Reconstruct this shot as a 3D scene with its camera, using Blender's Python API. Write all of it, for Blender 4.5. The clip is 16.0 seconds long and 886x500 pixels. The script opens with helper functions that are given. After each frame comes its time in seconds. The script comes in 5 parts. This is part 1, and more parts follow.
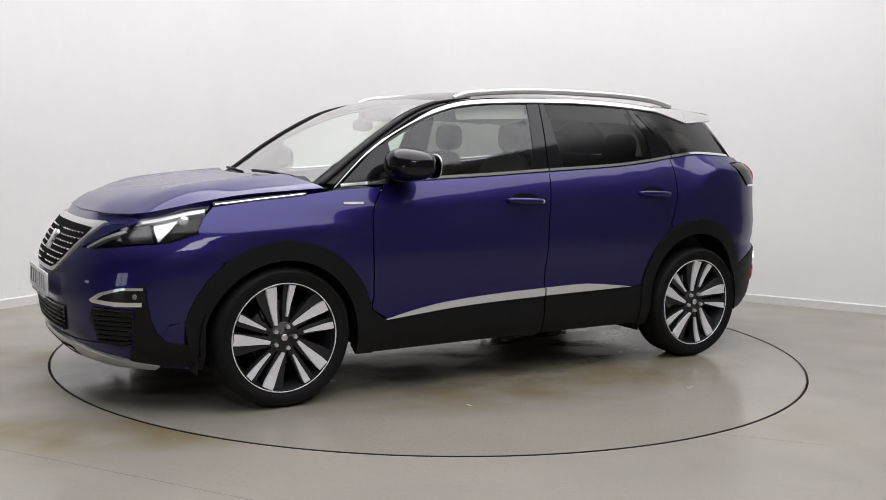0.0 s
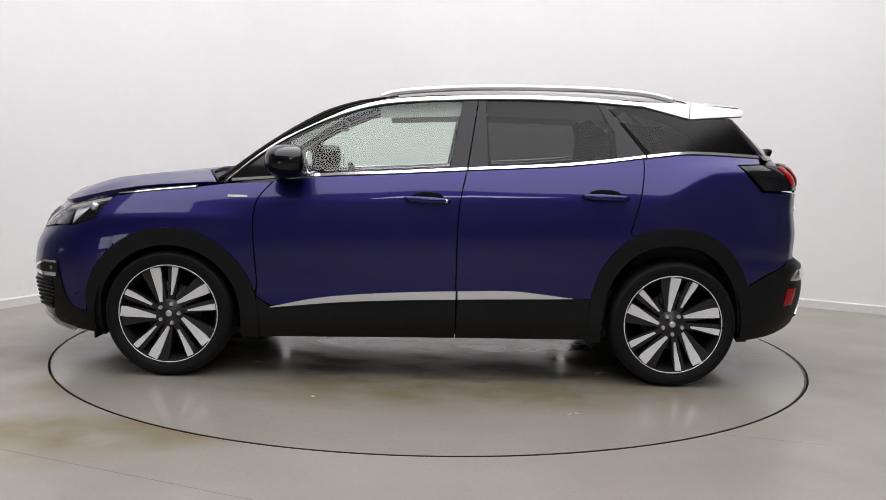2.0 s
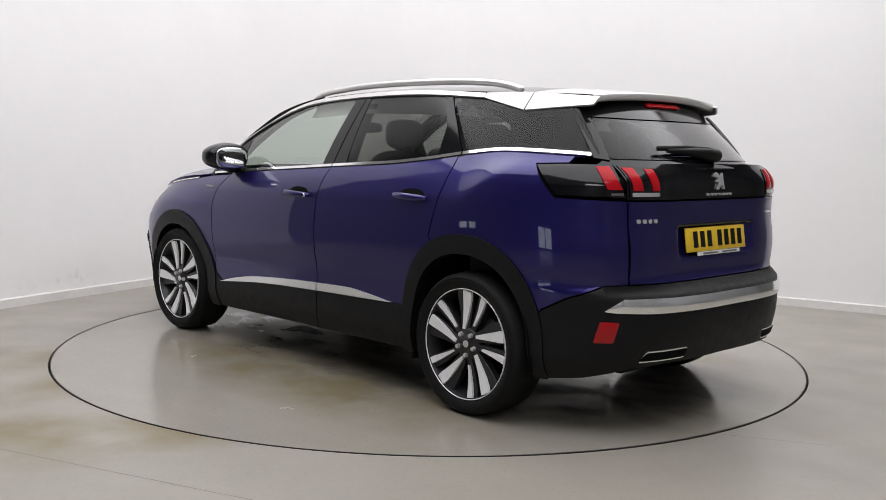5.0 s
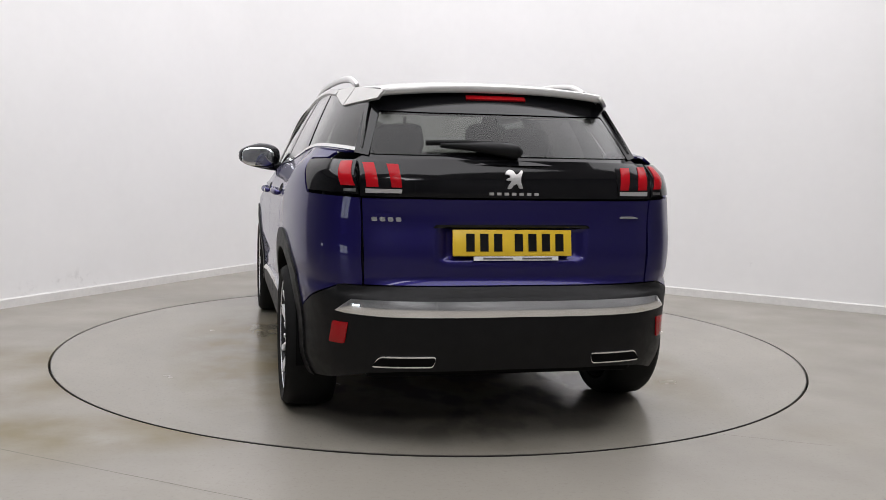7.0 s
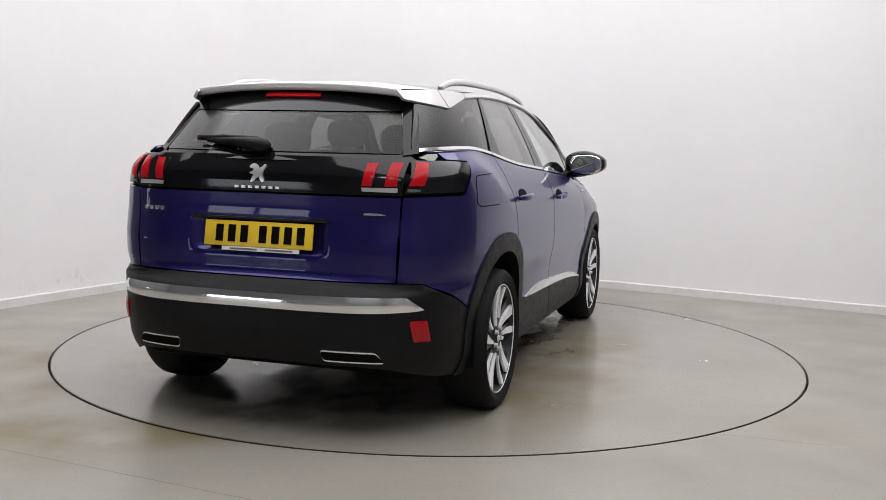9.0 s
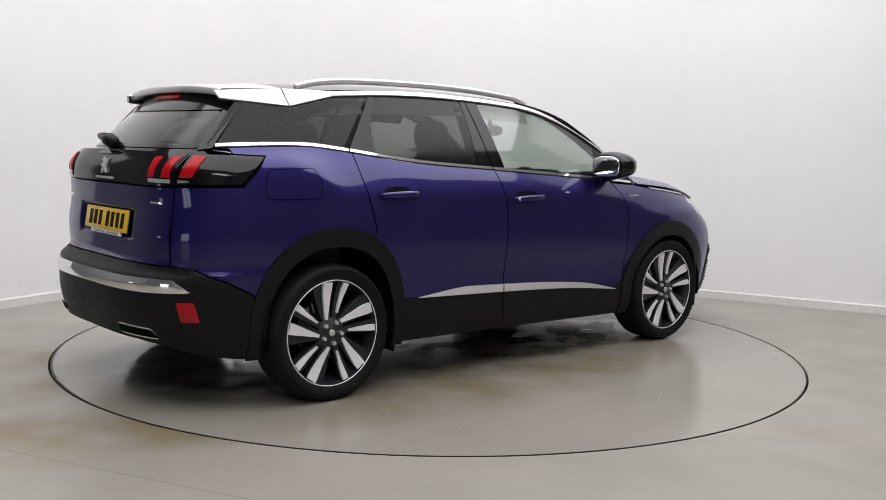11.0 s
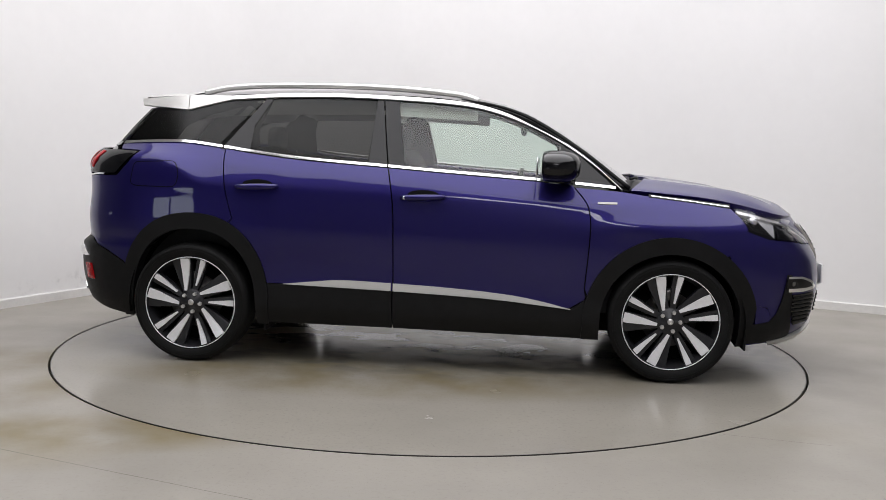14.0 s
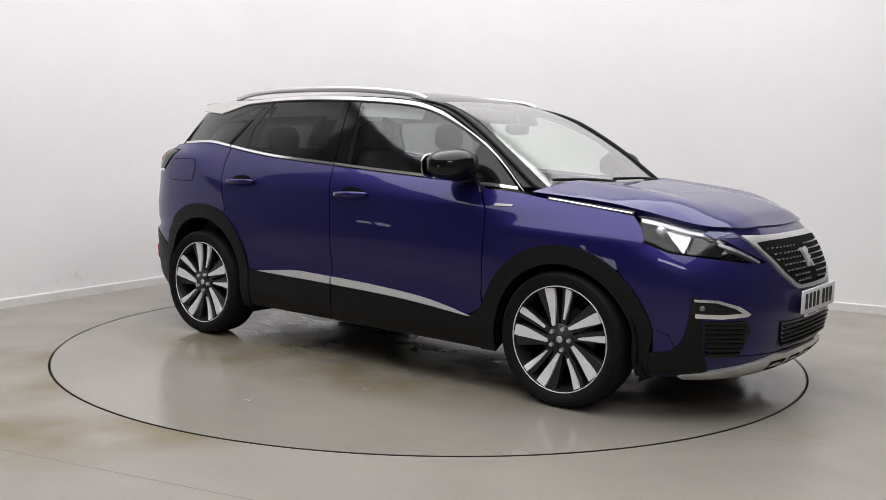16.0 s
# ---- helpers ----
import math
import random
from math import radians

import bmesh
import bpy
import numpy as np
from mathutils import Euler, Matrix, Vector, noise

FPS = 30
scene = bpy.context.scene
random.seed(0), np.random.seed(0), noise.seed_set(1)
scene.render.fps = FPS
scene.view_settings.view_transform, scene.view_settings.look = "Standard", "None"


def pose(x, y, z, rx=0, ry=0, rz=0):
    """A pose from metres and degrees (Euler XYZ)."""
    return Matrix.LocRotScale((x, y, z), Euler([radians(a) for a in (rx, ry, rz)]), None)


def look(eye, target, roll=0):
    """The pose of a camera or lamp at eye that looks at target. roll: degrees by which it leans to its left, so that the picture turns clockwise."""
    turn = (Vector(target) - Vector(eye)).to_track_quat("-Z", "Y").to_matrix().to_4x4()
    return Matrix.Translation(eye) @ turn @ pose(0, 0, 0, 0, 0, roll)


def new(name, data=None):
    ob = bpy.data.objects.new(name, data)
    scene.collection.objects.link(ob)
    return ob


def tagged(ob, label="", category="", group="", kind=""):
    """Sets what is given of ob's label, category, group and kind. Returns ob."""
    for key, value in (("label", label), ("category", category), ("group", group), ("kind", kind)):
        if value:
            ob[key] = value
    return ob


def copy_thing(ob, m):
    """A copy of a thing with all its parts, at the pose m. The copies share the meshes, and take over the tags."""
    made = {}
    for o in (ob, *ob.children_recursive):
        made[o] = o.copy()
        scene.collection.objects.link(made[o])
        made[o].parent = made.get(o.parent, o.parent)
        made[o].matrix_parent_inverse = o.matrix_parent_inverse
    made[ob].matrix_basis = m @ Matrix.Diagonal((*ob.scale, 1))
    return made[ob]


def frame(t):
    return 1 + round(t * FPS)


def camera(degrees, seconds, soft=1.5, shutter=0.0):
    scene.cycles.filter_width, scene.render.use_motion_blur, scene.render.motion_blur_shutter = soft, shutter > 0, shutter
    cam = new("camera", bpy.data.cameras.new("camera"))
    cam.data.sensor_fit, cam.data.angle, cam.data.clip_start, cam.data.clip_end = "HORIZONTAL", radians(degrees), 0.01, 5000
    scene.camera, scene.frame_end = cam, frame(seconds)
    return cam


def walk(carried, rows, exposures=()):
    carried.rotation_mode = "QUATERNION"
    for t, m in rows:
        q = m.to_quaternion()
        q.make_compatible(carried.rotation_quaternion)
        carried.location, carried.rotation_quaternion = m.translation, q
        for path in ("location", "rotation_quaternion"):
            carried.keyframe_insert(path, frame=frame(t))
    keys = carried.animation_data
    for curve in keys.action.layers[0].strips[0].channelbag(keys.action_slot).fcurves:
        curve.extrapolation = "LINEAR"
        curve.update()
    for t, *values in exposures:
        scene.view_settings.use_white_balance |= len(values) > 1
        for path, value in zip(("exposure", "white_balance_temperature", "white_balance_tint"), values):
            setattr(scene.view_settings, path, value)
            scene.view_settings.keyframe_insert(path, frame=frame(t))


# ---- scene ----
# ---------------------------------------------------------------- camera
cam = camera(49.4, 16.0, soft=0.7)
EYE = Vector((0.0, -6.041, 1.253))
YAW, PITCH = radians(-0.616), radians(-6.188)
AIM = EYE + Vector((-math.sin(YAW) * math.cos(PITCH), math.cos(YAW) * math.cos(PITCH), math.sin(PITCH)))
walk(cam, [(0.0, look(EYE, AIM, 1.357)), (16.0, look(EYE, AIM, 1.357))])

# ---------------------------------------------------------------- light
world = bpy.data.worlds.new("world")
scene.world = world
world.use_nodes = True
world.node_tree.nodes["Background"].inputs[0].default_value = (0.9, 0.95, 1.0, 1)
world.node_tree.nodes["Background"].inputs[1].default_value = 0.05
scene.view_settings.exposure = 0.0

ROOM = radians(-29.5)  # turn of the room against the camera's axes
CORNER = Vector((-1.24, 4.22, 0.0))
RX = Vector((math.cos(ROOM), math.sin(ROOM), 0))
RY = Vector((-math.sin(ROOM), math.cos(ROOM), 0))
CEIL = 4.3


def room(u, v, z=0.0):
    """A place from its distance along the right wall and out from it."""
    return CORNER + RX * u - RY * v + Vector((0, 0, z))


def area_lamp(name, u, v, sx, sy, watts, colour=(1, 1, 1)):
    data = bpy.data.lights.new(name, "AREA")
    data.shape, data.size, data.size_y = "RECTANGLE", sx, sy
    data.energy, data.color = watts, colour
    ob = new(name, data)
    ob.matrix_world = Matrix.Translation(room(u, v, CEIL - 0.09)) @ Matrix.Rotation(ROOM, 4, "Z")
    return ob


# one luminous ceiling sheet over the studio and an added lamp over the workshop end
# the second lamp is unseen, added to brighten what faces the camera
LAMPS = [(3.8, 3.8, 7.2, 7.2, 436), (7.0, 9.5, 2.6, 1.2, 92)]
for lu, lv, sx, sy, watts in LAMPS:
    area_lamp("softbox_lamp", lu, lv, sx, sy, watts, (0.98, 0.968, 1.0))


# ---------------------------------------------------------------- materials
def mat(name, colour, rough=0.5, metal=0.0, coat=0.0, coat_rough=0.03, spec=0.5, vary=0.0, vscale=8.0,
        bump=0.0, bscale=60.0, rvary=0.0, emit=None, strength=0.0):
    """A principled material with colour variation at two scales, uneven gloss and fine relief."""
    m = bpy.data.materials.new(name)
    m.use_nodes = True
    nt = m.node_tree
    b = nt.nodes["Principled BSDF"]
    b.inputs["Base Color"].default_value = (*colour, 1)
    b.inputs["Roughness"].default_value = rough
    b.inputs["Metallic"].default_value = metal
    b.inputs["Coat Weight"].default_value = coat
    b.inputs["Coat Roughness"].default_value = coat_rough
    b.inputs["Specular IOR Level"].default_value = spec
    if emit:
        b.inputs["Emission Color"].default_value = (*emit, 1)
        b.inputs["Emission Strength"].default_value = strength
    tc = nt.nodes.new("ShaderNodeTexCoord")

    def tex(scale, detail=5.0):
        n = nt.nodes.new("ShaderNodeTexNoise")
        n.inputs["Scale"].default_value = scale
        n.inputs["Detail"].default_value = detail
        nt.links.new(tc.outputs["Object"], n.inputs["Vector"])
        return n

    if vary:
        big, fine = tex(vscale), tex(vscale * 9)
        add = nt.nodes.new("ShaderNodeMath")
        add.operation = "MULTIPLY_ADD"
        nt.links.new(fine.outputs["Fac"], add.inputs[0])
        add.inputs[1].default_value = 0.45
        nt.links.new(big.outputs["Fac"], add.inputs[2])
        ramp = nt.nodes.new("ShaderNodeValToRGB")
        ramp.color_ramp.elements[0].position, ramp.color_ramp.elements[1].position = 0.4, 1.0
        ramp.color_ramp.elements[0].color = (*[c * (1 - vary) for c in colour], 1)
        ramp.color_ramp.elements[1].color = (*[min(1, c * (1 + vary)) for c in colour], 1)
        nt.links.new(add.outputs[0], ramp.inputs[0])
        nt.links.new(ramp.outputs[0], b.inputs["Base Color"])
    if rvary:
        n = tex(vscale * 1.7)
        mr = nt.nodes.new("ShaderNodeMapRange")
        mr.inputs["From Min"].default_value, mr.inputs["From Max"].default_value = 0.3, 0.7
        mr.inputs["To Min"].default_value = max(0.02, rough - rvary)
        mr.inputs["To Max"].default_value = min(1.0, rough + rvary)
        nt.links.new(n.outputs["Fac"], mr.inputs["Value"])
        nt.links.new(mr.outputs[0], b.inputs["Roughness"])
    if bump:
        n = tex(bscale)
        bm_ = nt.nodes.new("ShaderNodeBump")
        bm_.inputs["Strength"].default_value = bump
        bm_.inputs["Distance"].default_value = 0.004
        nt.links.new(n.outputs["Fac"], bm_.inputs["Height"])
        nt.links.new(bm_.outputs[0], b.inputs["Normal"])
    return m


def glass_mat(name, tint, gloss=1.0, face_on=0.06, haze=0.02, grow=3.2):
    """Thin pane: tinted see-through with a sharp reflection that grows at grazing angles."""
    m = bpy.data.materials.new(name)
    m.use_nodes = True
    nt = m.node_tree
    nt.nodes.remove(nt.nodes["Principled BSDF"])
    out = nt.nodes["Material Output"]
    tr, gl = nt.nodes.new("ShaderNodeBsdfTransparent"), nt.nodes.new("ShaderNodeBsdfGlossy")
    tr.inputs[0].default_value = (*tint, 1)
    gl.inputs["Color"].default_value = (gloss, gloss, gloss, 1)
    gl.inputs["Roughness"].default_value = haze
    lw, mix = nt.nodes.new("ShaderNodeLayerWeight"), nt.nodes.new("ShaderNodeMixShader")
    lw.inputs["Blend"].default_value = 0.5
    power, blend = nt.nodes.new("ShaderNodeMath"), nt.nodes.new("ShaderNodeMath")
    power.operation, blend.operation = "POWER", "MULTIPLY_ADD"
    power.inputs[1].default_value = grow
    nt.links.new(lw.outputs["Facing"], power.inputs[0])
    nt.links.new(power.outputs[0], blend.inputs[0])
    blend.inputs[1].default_value, blend.inputs[2].default_value = 1 - face_on, face_on
    nt.links.new(blend.outputs[0], mix.inputs[0])
    nt.links.new(tr.outputs[0], mix.inputs[1])
    nt.links.new(gl.outputs[0], mix.inputs[2])
    nt.links.new(mix.outputs[0], out.inputs["Surface"])
    return m


PAINT = mat("blue_metallic_paint", (0.0145, 0.0103, 0.105), 0.4, 0.7, 0.72, 0.03, spec=0.2, vary=0.06, vscale=300)
BLACK = mat("black_grained_plastic", (0.0055, 0.0055, 0.006), 0.5, spec=0.22, vary=0.25, vscale=14, bump=0.12, bscale=420, rvary=0.06)
GLOSSB = mat("gloss_black", (0.005, 0.005, 0.006), 0.08, spec=0.36, vary=0.1, vscale=20)
INNER = mat("dark_underbody", (0.003, 0.003, 0.003), 0.85, spec=0.1, vary=0.2)
CHROME = mat("chrome", (0.9, 0.9, 0.9), 0.08, 0.9, rvary=0.02, vscale=30)
SATIN = mat("satin_silver", (0.70, 0.69, 0.68), 0.3, 0.7, vary=0.03, vscale=40)
SILVER = mat("silver_paint", (0.62, 0.61, 0.59), 0.3, 0.4, 0.5, vary=0.04, vscale=60)
RUBBER = mat("tyre_rubber", (0.005, 0.005, 0.005), 0.7, spec=0.22, vary=0.3, vscale=22, bump=0.2, bscale=160)
ALLOY = mat("diamond_cut_alloy", (0.86, 0.86, 0.88), 0.3, 0.2, vary=0.05, vscale=50)
ALLOYB = mat("dark_grey_alloy_paint", (0.018, 0.018, 0.021), 0.42, 0.3, 0.15, vary=0.1, vscale=30)
STEEL = mat("brake_steel", (0.3, 0.29, 0.28), 0.35, 1.0, vary=0.2, vscale=25)
GLASS = glass_mat("clear_glass", (0.74, 0.82, 0.77), face_on=0.05, haze=0.05)
SCREEN = glass_mat("coated_windscreen", (0.84, 0.9, 0.83), gloss=0.95, face_on=0.25, haze=0.09)
PRIV = glass_mat("privacy_glass", (0.2, 0.2, 0.195), face_on=0.022, haze=0.2, grow=4.0)
STRIP = mat("bright_door_trim", (0.82, 0.82, 0.82), 0.2, 0.55, rvary=0.05, vscale=20)
BOWL = mat("lamp_reflector", (0.85, 0.85, 0.86), 0.16, 0.6, vary=0.04, vscale=40)
LENS = glass_mat("lamp_lens", (0.92, 0.92, 0.94), face_on=0.03, grow=4.2)
REDL = mat("red_lamp", (0.34, 0.004, 0.009), 0.2, spec=0.2, emit=(1.0, 0.03, 0.04), strength=0.05)
REFL = mat("red_reflector", (0.36, 0.005, 0.008), 0.2, spec=0.35, coat=0.05, bump=0.2, bscale=300)
YELLOW = mat("yellow_plate", (0.78, 0.52, 0.03), 0.35, vary=0.04, vscale=20)
WHITEP = mat("white_plate", (0.75, 0.75, 0.75), 0.35, vary=0.04, vscale=20)
SEAT = mat("dark_seat_fabric", (0.02, 0.02, 0.021), 0.75, vary=0.2, vscale=30, bump=0.2, bscale=300)
LINING = mat("pale_headlining", (0.42, 0.41, 0.38), 0.85, vary=0.06, vscale=10)
MIRRORG = mat("mirror_glass", (0.8, 0.82, 0.83), 0.02, 1.0)
WALL = mat("white_wall_paint", (0.80, 0.79, 0.785), 0.75, vary=0.025, vscale=1.3, bump=0.06, bscale=30)


def scuff(m, spots):
    """Grey rub marks of uneven shape at places on a painted wall."""
    nt = m.node_tree
    b = nt.nodes["Principled BSDF"]
    tc, n = nt.nodes.new("ShaderNodeTexCoord"), nt.nodes.new("ShaderNodeTexNoise")
    n.inputs["Scale"].default_value, n.inputs["Detail"].default_value = 26.0, 5.0
    nt.links.new(tc.outputs["Object"], n.inputs["Vector"])
    rub = nt.nodes.new("ShaderNodeMapRange")
    rub.inputs["From Min"].default_value, rub.inputs["From Max"].default_value, rub.inputs["To Max"].default_value = 0.5, 0.75, 0.32
    nt.links.new(n.outputs["Fac"], rub.inputs["Value"])
    col = b.inputs["Base Color"].links[0].from_socket
    for x, y, z, size in spots:
        mp, g, k, mix = (nt.nodes.new(t) for t in ("ShaderNodeMapping", "ShaderNodeTexGradient", "ShaderNodeMath", "ShaderNodeMix"))
        mp.vector_type, g.gradient_type, k.operation, mix.data_type = "TEXTURE", "SPHERICAL", "MULTIPLY", "RGBA"
        mp.inputs["Location"].default_value, mp.inputs["Scale"].default_value = (x, y, z), (size, size, size * 0.6)
        nt.links.new(tc.outputs["Object"], mp.inputs[0])
        nt.links.new(mp.outputs[0], g.inputs[0])
        nt.links.new(g.outputs["Fac"], k.inputs[0])
        nt.links.new(rub.outputs[0], k.inputs[1])
        nt.links.new(k.outputs[0], mix.inputs["Factor"])
        nt.links.new(col, mix.inputs["A"])
        mix.inputs["B"].default_value = (0.3, 0.29, 0.28, 1)
        col = mix.outputs["Result"]
    nt.links.new(col, b.inputs["Base Color"])


scuff(WALL, [(-2.78, 1.50, 0.15, 0.16), (-3.02, 1.07, 0.12, 0.13), (-2.69, 1.65, 0.10, 0.06), (-2.88, 1.31, 0.15, 0.07), (2.69, 2.00, 0.31, 0.05), (1.98, 2.40, 0.19, 0.05)])
TRIM = mat("white_gloss_trim", (0.69, 0.675, 0.655), 0.45, vary=0.12, vscale=4)
CEILM = mat("ceiling_paint", (0.70, 0.70, 0.70), 0.85, vary=0.05, vscale=2)
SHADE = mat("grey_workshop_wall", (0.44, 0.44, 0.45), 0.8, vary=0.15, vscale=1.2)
LAMPF = mat("lamp_housing", (0.7, 0.7, 0.7), 0.5, vary=0.05)


def floor_mat(name, base, rough, brown_at=None, wet=False):
    """Painted concrete: broad tone, fine speckle, brown stains and tints, and damp marks with their own shapes."""
    m = bpy.data.materials.new(name)
    m.use_nodes = True
    nt = m.node_tree
    b = nt.nodes["Principled BSDF"]
    tc = nt.nodes.new("ShaderNodeTexCoord")

    def tex(scale, detail=6.0, stretch=(1, 1, 1)):
        mp = nt.nodes.new("ShaderNodeMapping")
        mp.inputs["Scale"].default_value = stretch
        nt.links.new(tc.outputs["Object"], mp.inputs[0])
        n = nt.nodes.new("ShaderNodeTexNoise")
        n.inputs["Scale"].default_value, n.inputs["Detail"].default_value = scale, detail
        nt.links.new(mp.outputs[0], n.inputs["Vector"])
        return n.outputs["Fac"]

    def ramp(src, p0, p1):
        r = nt.nodes.new("ShaderNodeMapRange")
        r.inputs["From Min"].default_value, r.inputs["From Max"].default_value = p0, p1
        nt.links.new(src, r.inputs["Value"])
        return r.outputs[0]

    def mix(fac, a, c2, amount=1.0):
        k = nt.nodes.new("ShaderNodeMath")
        k.operation = "MULTIPLY"
        nt.links.new(fac, k.inputs[0])
        k.inputs[1].default_value = amount
        x = nt.nodes.new("ShaderNodeMix")
        x.data_type = "RGBA"
        nt.links.new(k.outputs[0], x.inputs["Factor"])
        nt.links.new(a, x.inputs["A"])
        x.inputs["B"].default_value = (*c2, 1)
        return x.outputs["Result"]

    def times(a, c2):
        k = nt.nodes.new("ShaderNodeMath")
        k.operation = "MULTIPLY"
        nt.links.new(a, k.inputs[0])
        nt.links.new(c2, k.inputs[1])
        return k.outputs[0]

    rgb = nt.nodes.new("ShaderNodeRGB")
    rgb.outputs[0].default_value = (*base, 1)
    col = mix(ramp(tex(1.1), 0.35, 0.75), rgb.outputs[0], [c * 0.82 for c in base])
    col = mix(ramp(tex(55), 0.55, 0.75), col, [c * 0.72 for c in base], 0.6)
    col = mix(ramp(tex(160, 2), 0.68, 0.74), col, (0.08, 0.07, 0.06), 0.55)
    rough_src = ramp(tex(2.3), 0.3, 0.75)
    if brown_at:
        for (sx, sy, rx, ry, amount) in brown_at:
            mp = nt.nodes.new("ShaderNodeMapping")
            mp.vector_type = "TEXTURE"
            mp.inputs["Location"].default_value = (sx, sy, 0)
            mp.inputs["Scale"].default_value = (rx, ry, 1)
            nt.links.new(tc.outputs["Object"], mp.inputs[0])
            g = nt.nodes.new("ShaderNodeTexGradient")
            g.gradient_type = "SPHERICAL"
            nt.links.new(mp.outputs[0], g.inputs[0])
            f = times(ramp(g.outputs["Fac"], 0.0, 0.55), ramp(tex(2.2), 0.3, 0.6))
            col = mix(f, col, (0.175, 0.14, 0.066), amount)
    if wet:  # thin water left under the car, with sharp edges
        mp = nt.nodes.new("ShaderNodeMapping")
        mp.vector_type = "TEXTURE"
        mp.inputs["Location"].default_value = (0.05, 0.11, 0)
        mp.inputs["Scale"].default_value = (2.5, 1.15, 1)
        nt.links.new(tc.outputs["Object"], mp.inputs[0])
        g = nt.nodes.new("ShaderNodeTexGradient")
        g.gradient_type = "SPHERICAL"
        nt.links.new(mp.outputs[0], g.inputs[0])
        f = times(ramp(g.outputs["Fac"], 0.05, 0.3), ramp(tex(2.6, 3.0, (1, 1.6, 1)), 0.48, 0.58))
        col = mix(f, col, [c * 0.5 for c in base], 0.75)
        low = nt.nodes.new("ShaderNodeMath")
        low.operation = "MULTIPLY_ADD"
        nt.links.new(f, low.inputs[0])
        low.inputs[1].default_value = -1.1
        nt.links.new(rough_src, low.inputs[2])
        rough_src = low.outputs[0]
    nt.links.new(col, b.inputs["Base Color"])
    mr = nt.nodes.new("ShaderNodeMapRange")
    mr.inputs["To Min"].default_value, mr.inputs["To Max"].default_value = rough - 0.08, rough + 0.1
    nt.links.new(rough_src, mr.inputs["Value"])
    nt.links.new(mr.outputs[0], b.inputs["Roughness"])
    bp = nt.nodes.new("ShaderNodeBump")
    bp.inputs["Strength"].default_value, bp.inputs["Distance"].default_value = 0.05, 0.003
    nt.links.new(tex(40), bp.inputs["Height"])
    nt.links.new(bp.outputs[0], b.inputs["Normal"])
    return m


FLOORM = floor_mat("painted_concrete_floor", (0.304, 0.283, 0.245), 0.36,
                   [(-1.45, -2.0, 0.9, 0.32, 1.0), (-2.15, -1.35, 0.9, 0.45, 0.75), (-2.3, -0.7, 0.7, 0.4, 0.6), (-1.85, -2.3, 0.7, 0.3, 0.5), (2.2, -1.9, 0.9, 0.3, 0.3)])
# disc tints: a brown band along each car side and a broad one beneath
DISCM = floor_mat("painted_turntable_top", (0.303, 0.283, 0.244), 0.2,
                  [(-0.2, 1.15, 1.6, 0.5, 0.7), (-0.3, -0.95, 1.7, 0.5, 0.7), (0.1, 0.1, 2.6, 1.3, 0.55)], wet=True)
PIT = mat("dark_gap", (0.004, 0.004, 0.004), 0.9, vary=0.2)


# ---------------------------------------------------------------- mesh helpers
def finish(ob, material, smooth=True):
    ob.data.materials.append(material)
    if smooth:
        for p in ob.data.polygons:
            p.use_smooth = True
    return ob


def part(name, bm, material, parent=None, label="", smooth=True, angle=None):
    """One mesh object from a bmesh, under its thing or part."""
    me = bpy.data.meshes.new(name)
    bmesh.ops.recalc_face_normals(bm, faces=bm.faces)
    if angle:
        for e in bm.edges:
            if len(e.link_faces) == 2 and e.calc_face_angle(0) > radians(angle):
                e.smooth = False
    bm.to_mesh(me)
    bm.free()
    ob = finish(new(name, me), material, smooth)
    if parent:
        ob.parent = parent
    if label:
        tagged(ob, label)
    return ob


def box(bm, x0, x1, y0, y1, z0, z1, bevel=0.0):
    ret = bmesh.ops.create_cube(bm, size=1.0)
    vs = ret["verts"]
    for v in vs:
        v.co = Vector(((x0 + x1) / 2 + v.co.x * (x1 - x0), (y0 + y1) / 2 + v.co.y * (y1 - y0), (z0 + z1) / 2 + v.co.z * (z1 - z0)))
    if bevel:
        es = list({e for v in vs for e in v.link_edges})
        bmesh.ops.bevel(bm, geom=es, offset=bevel, segments=2, affect="EDGES", profile=0.5)


def grid_faces(bm, rows, closed=False):
    """Quads between rows of points; closed joins each row's end to its start."""
    vr = [[bm.verts.new(p) for p in r] for r in rows]
    n = len(vr[0])
    for a, b in zip(vr, vr[1:]):
        for i in range(n if closed else n - 1):
            j = (i + 1) % n
            try:
                bm.faces.new((a[i], a[j], b[j], b[i]))
            except ValueError:
                pass
    return vr


def tube(bm, pts, radius, n=8, flat=1.0, caps=True):
    """A round or flattened bar along points; radius may be a list."""
    pts = [Vector(p) for p in pts]
    rows = []
    for i, p in enumerate(pts):
        d = (pts[min(i + 1, len(pts) - 1)] - pts[max(i - 1, 0)]).normalized()
        side = d.cross(Vector((0, 0, 1)))
        side = side.normalized() if side.length > 1e-4 else Vector((0, 1, 0))
        up = side.cross(d).normalized()
        r = radius[i] if isinstance(radius, (list, tuple)) else radius
        rows.append([p + side * math.cos(k * 2 * math.pi / n) * r + up * math.sin(k * 2 * math.pi / n) * r * flat for k in range(n)])
    vr = grid_faces(bm, rows, True)
    if caps:
        bm.faces.new(vr[0])
        bm.faces.new(vr[-1][::-1])


def lathe(bm, prof, n=48, axis="y"):
    """Turn a profile of (radius, along) about the y axis."""
    rows = []
    for k in range(n):
        a = 2 * math.pi * k / n
        rows.append([(r * math.cos(a), y, r * math.sin(a)) for r, y in prof])
    rows.append(rows[0])
    grid_faces(bm, rows)
    bmesh.ops.remove_doubles(bm, verts=bm.verts, dist=1e-5)


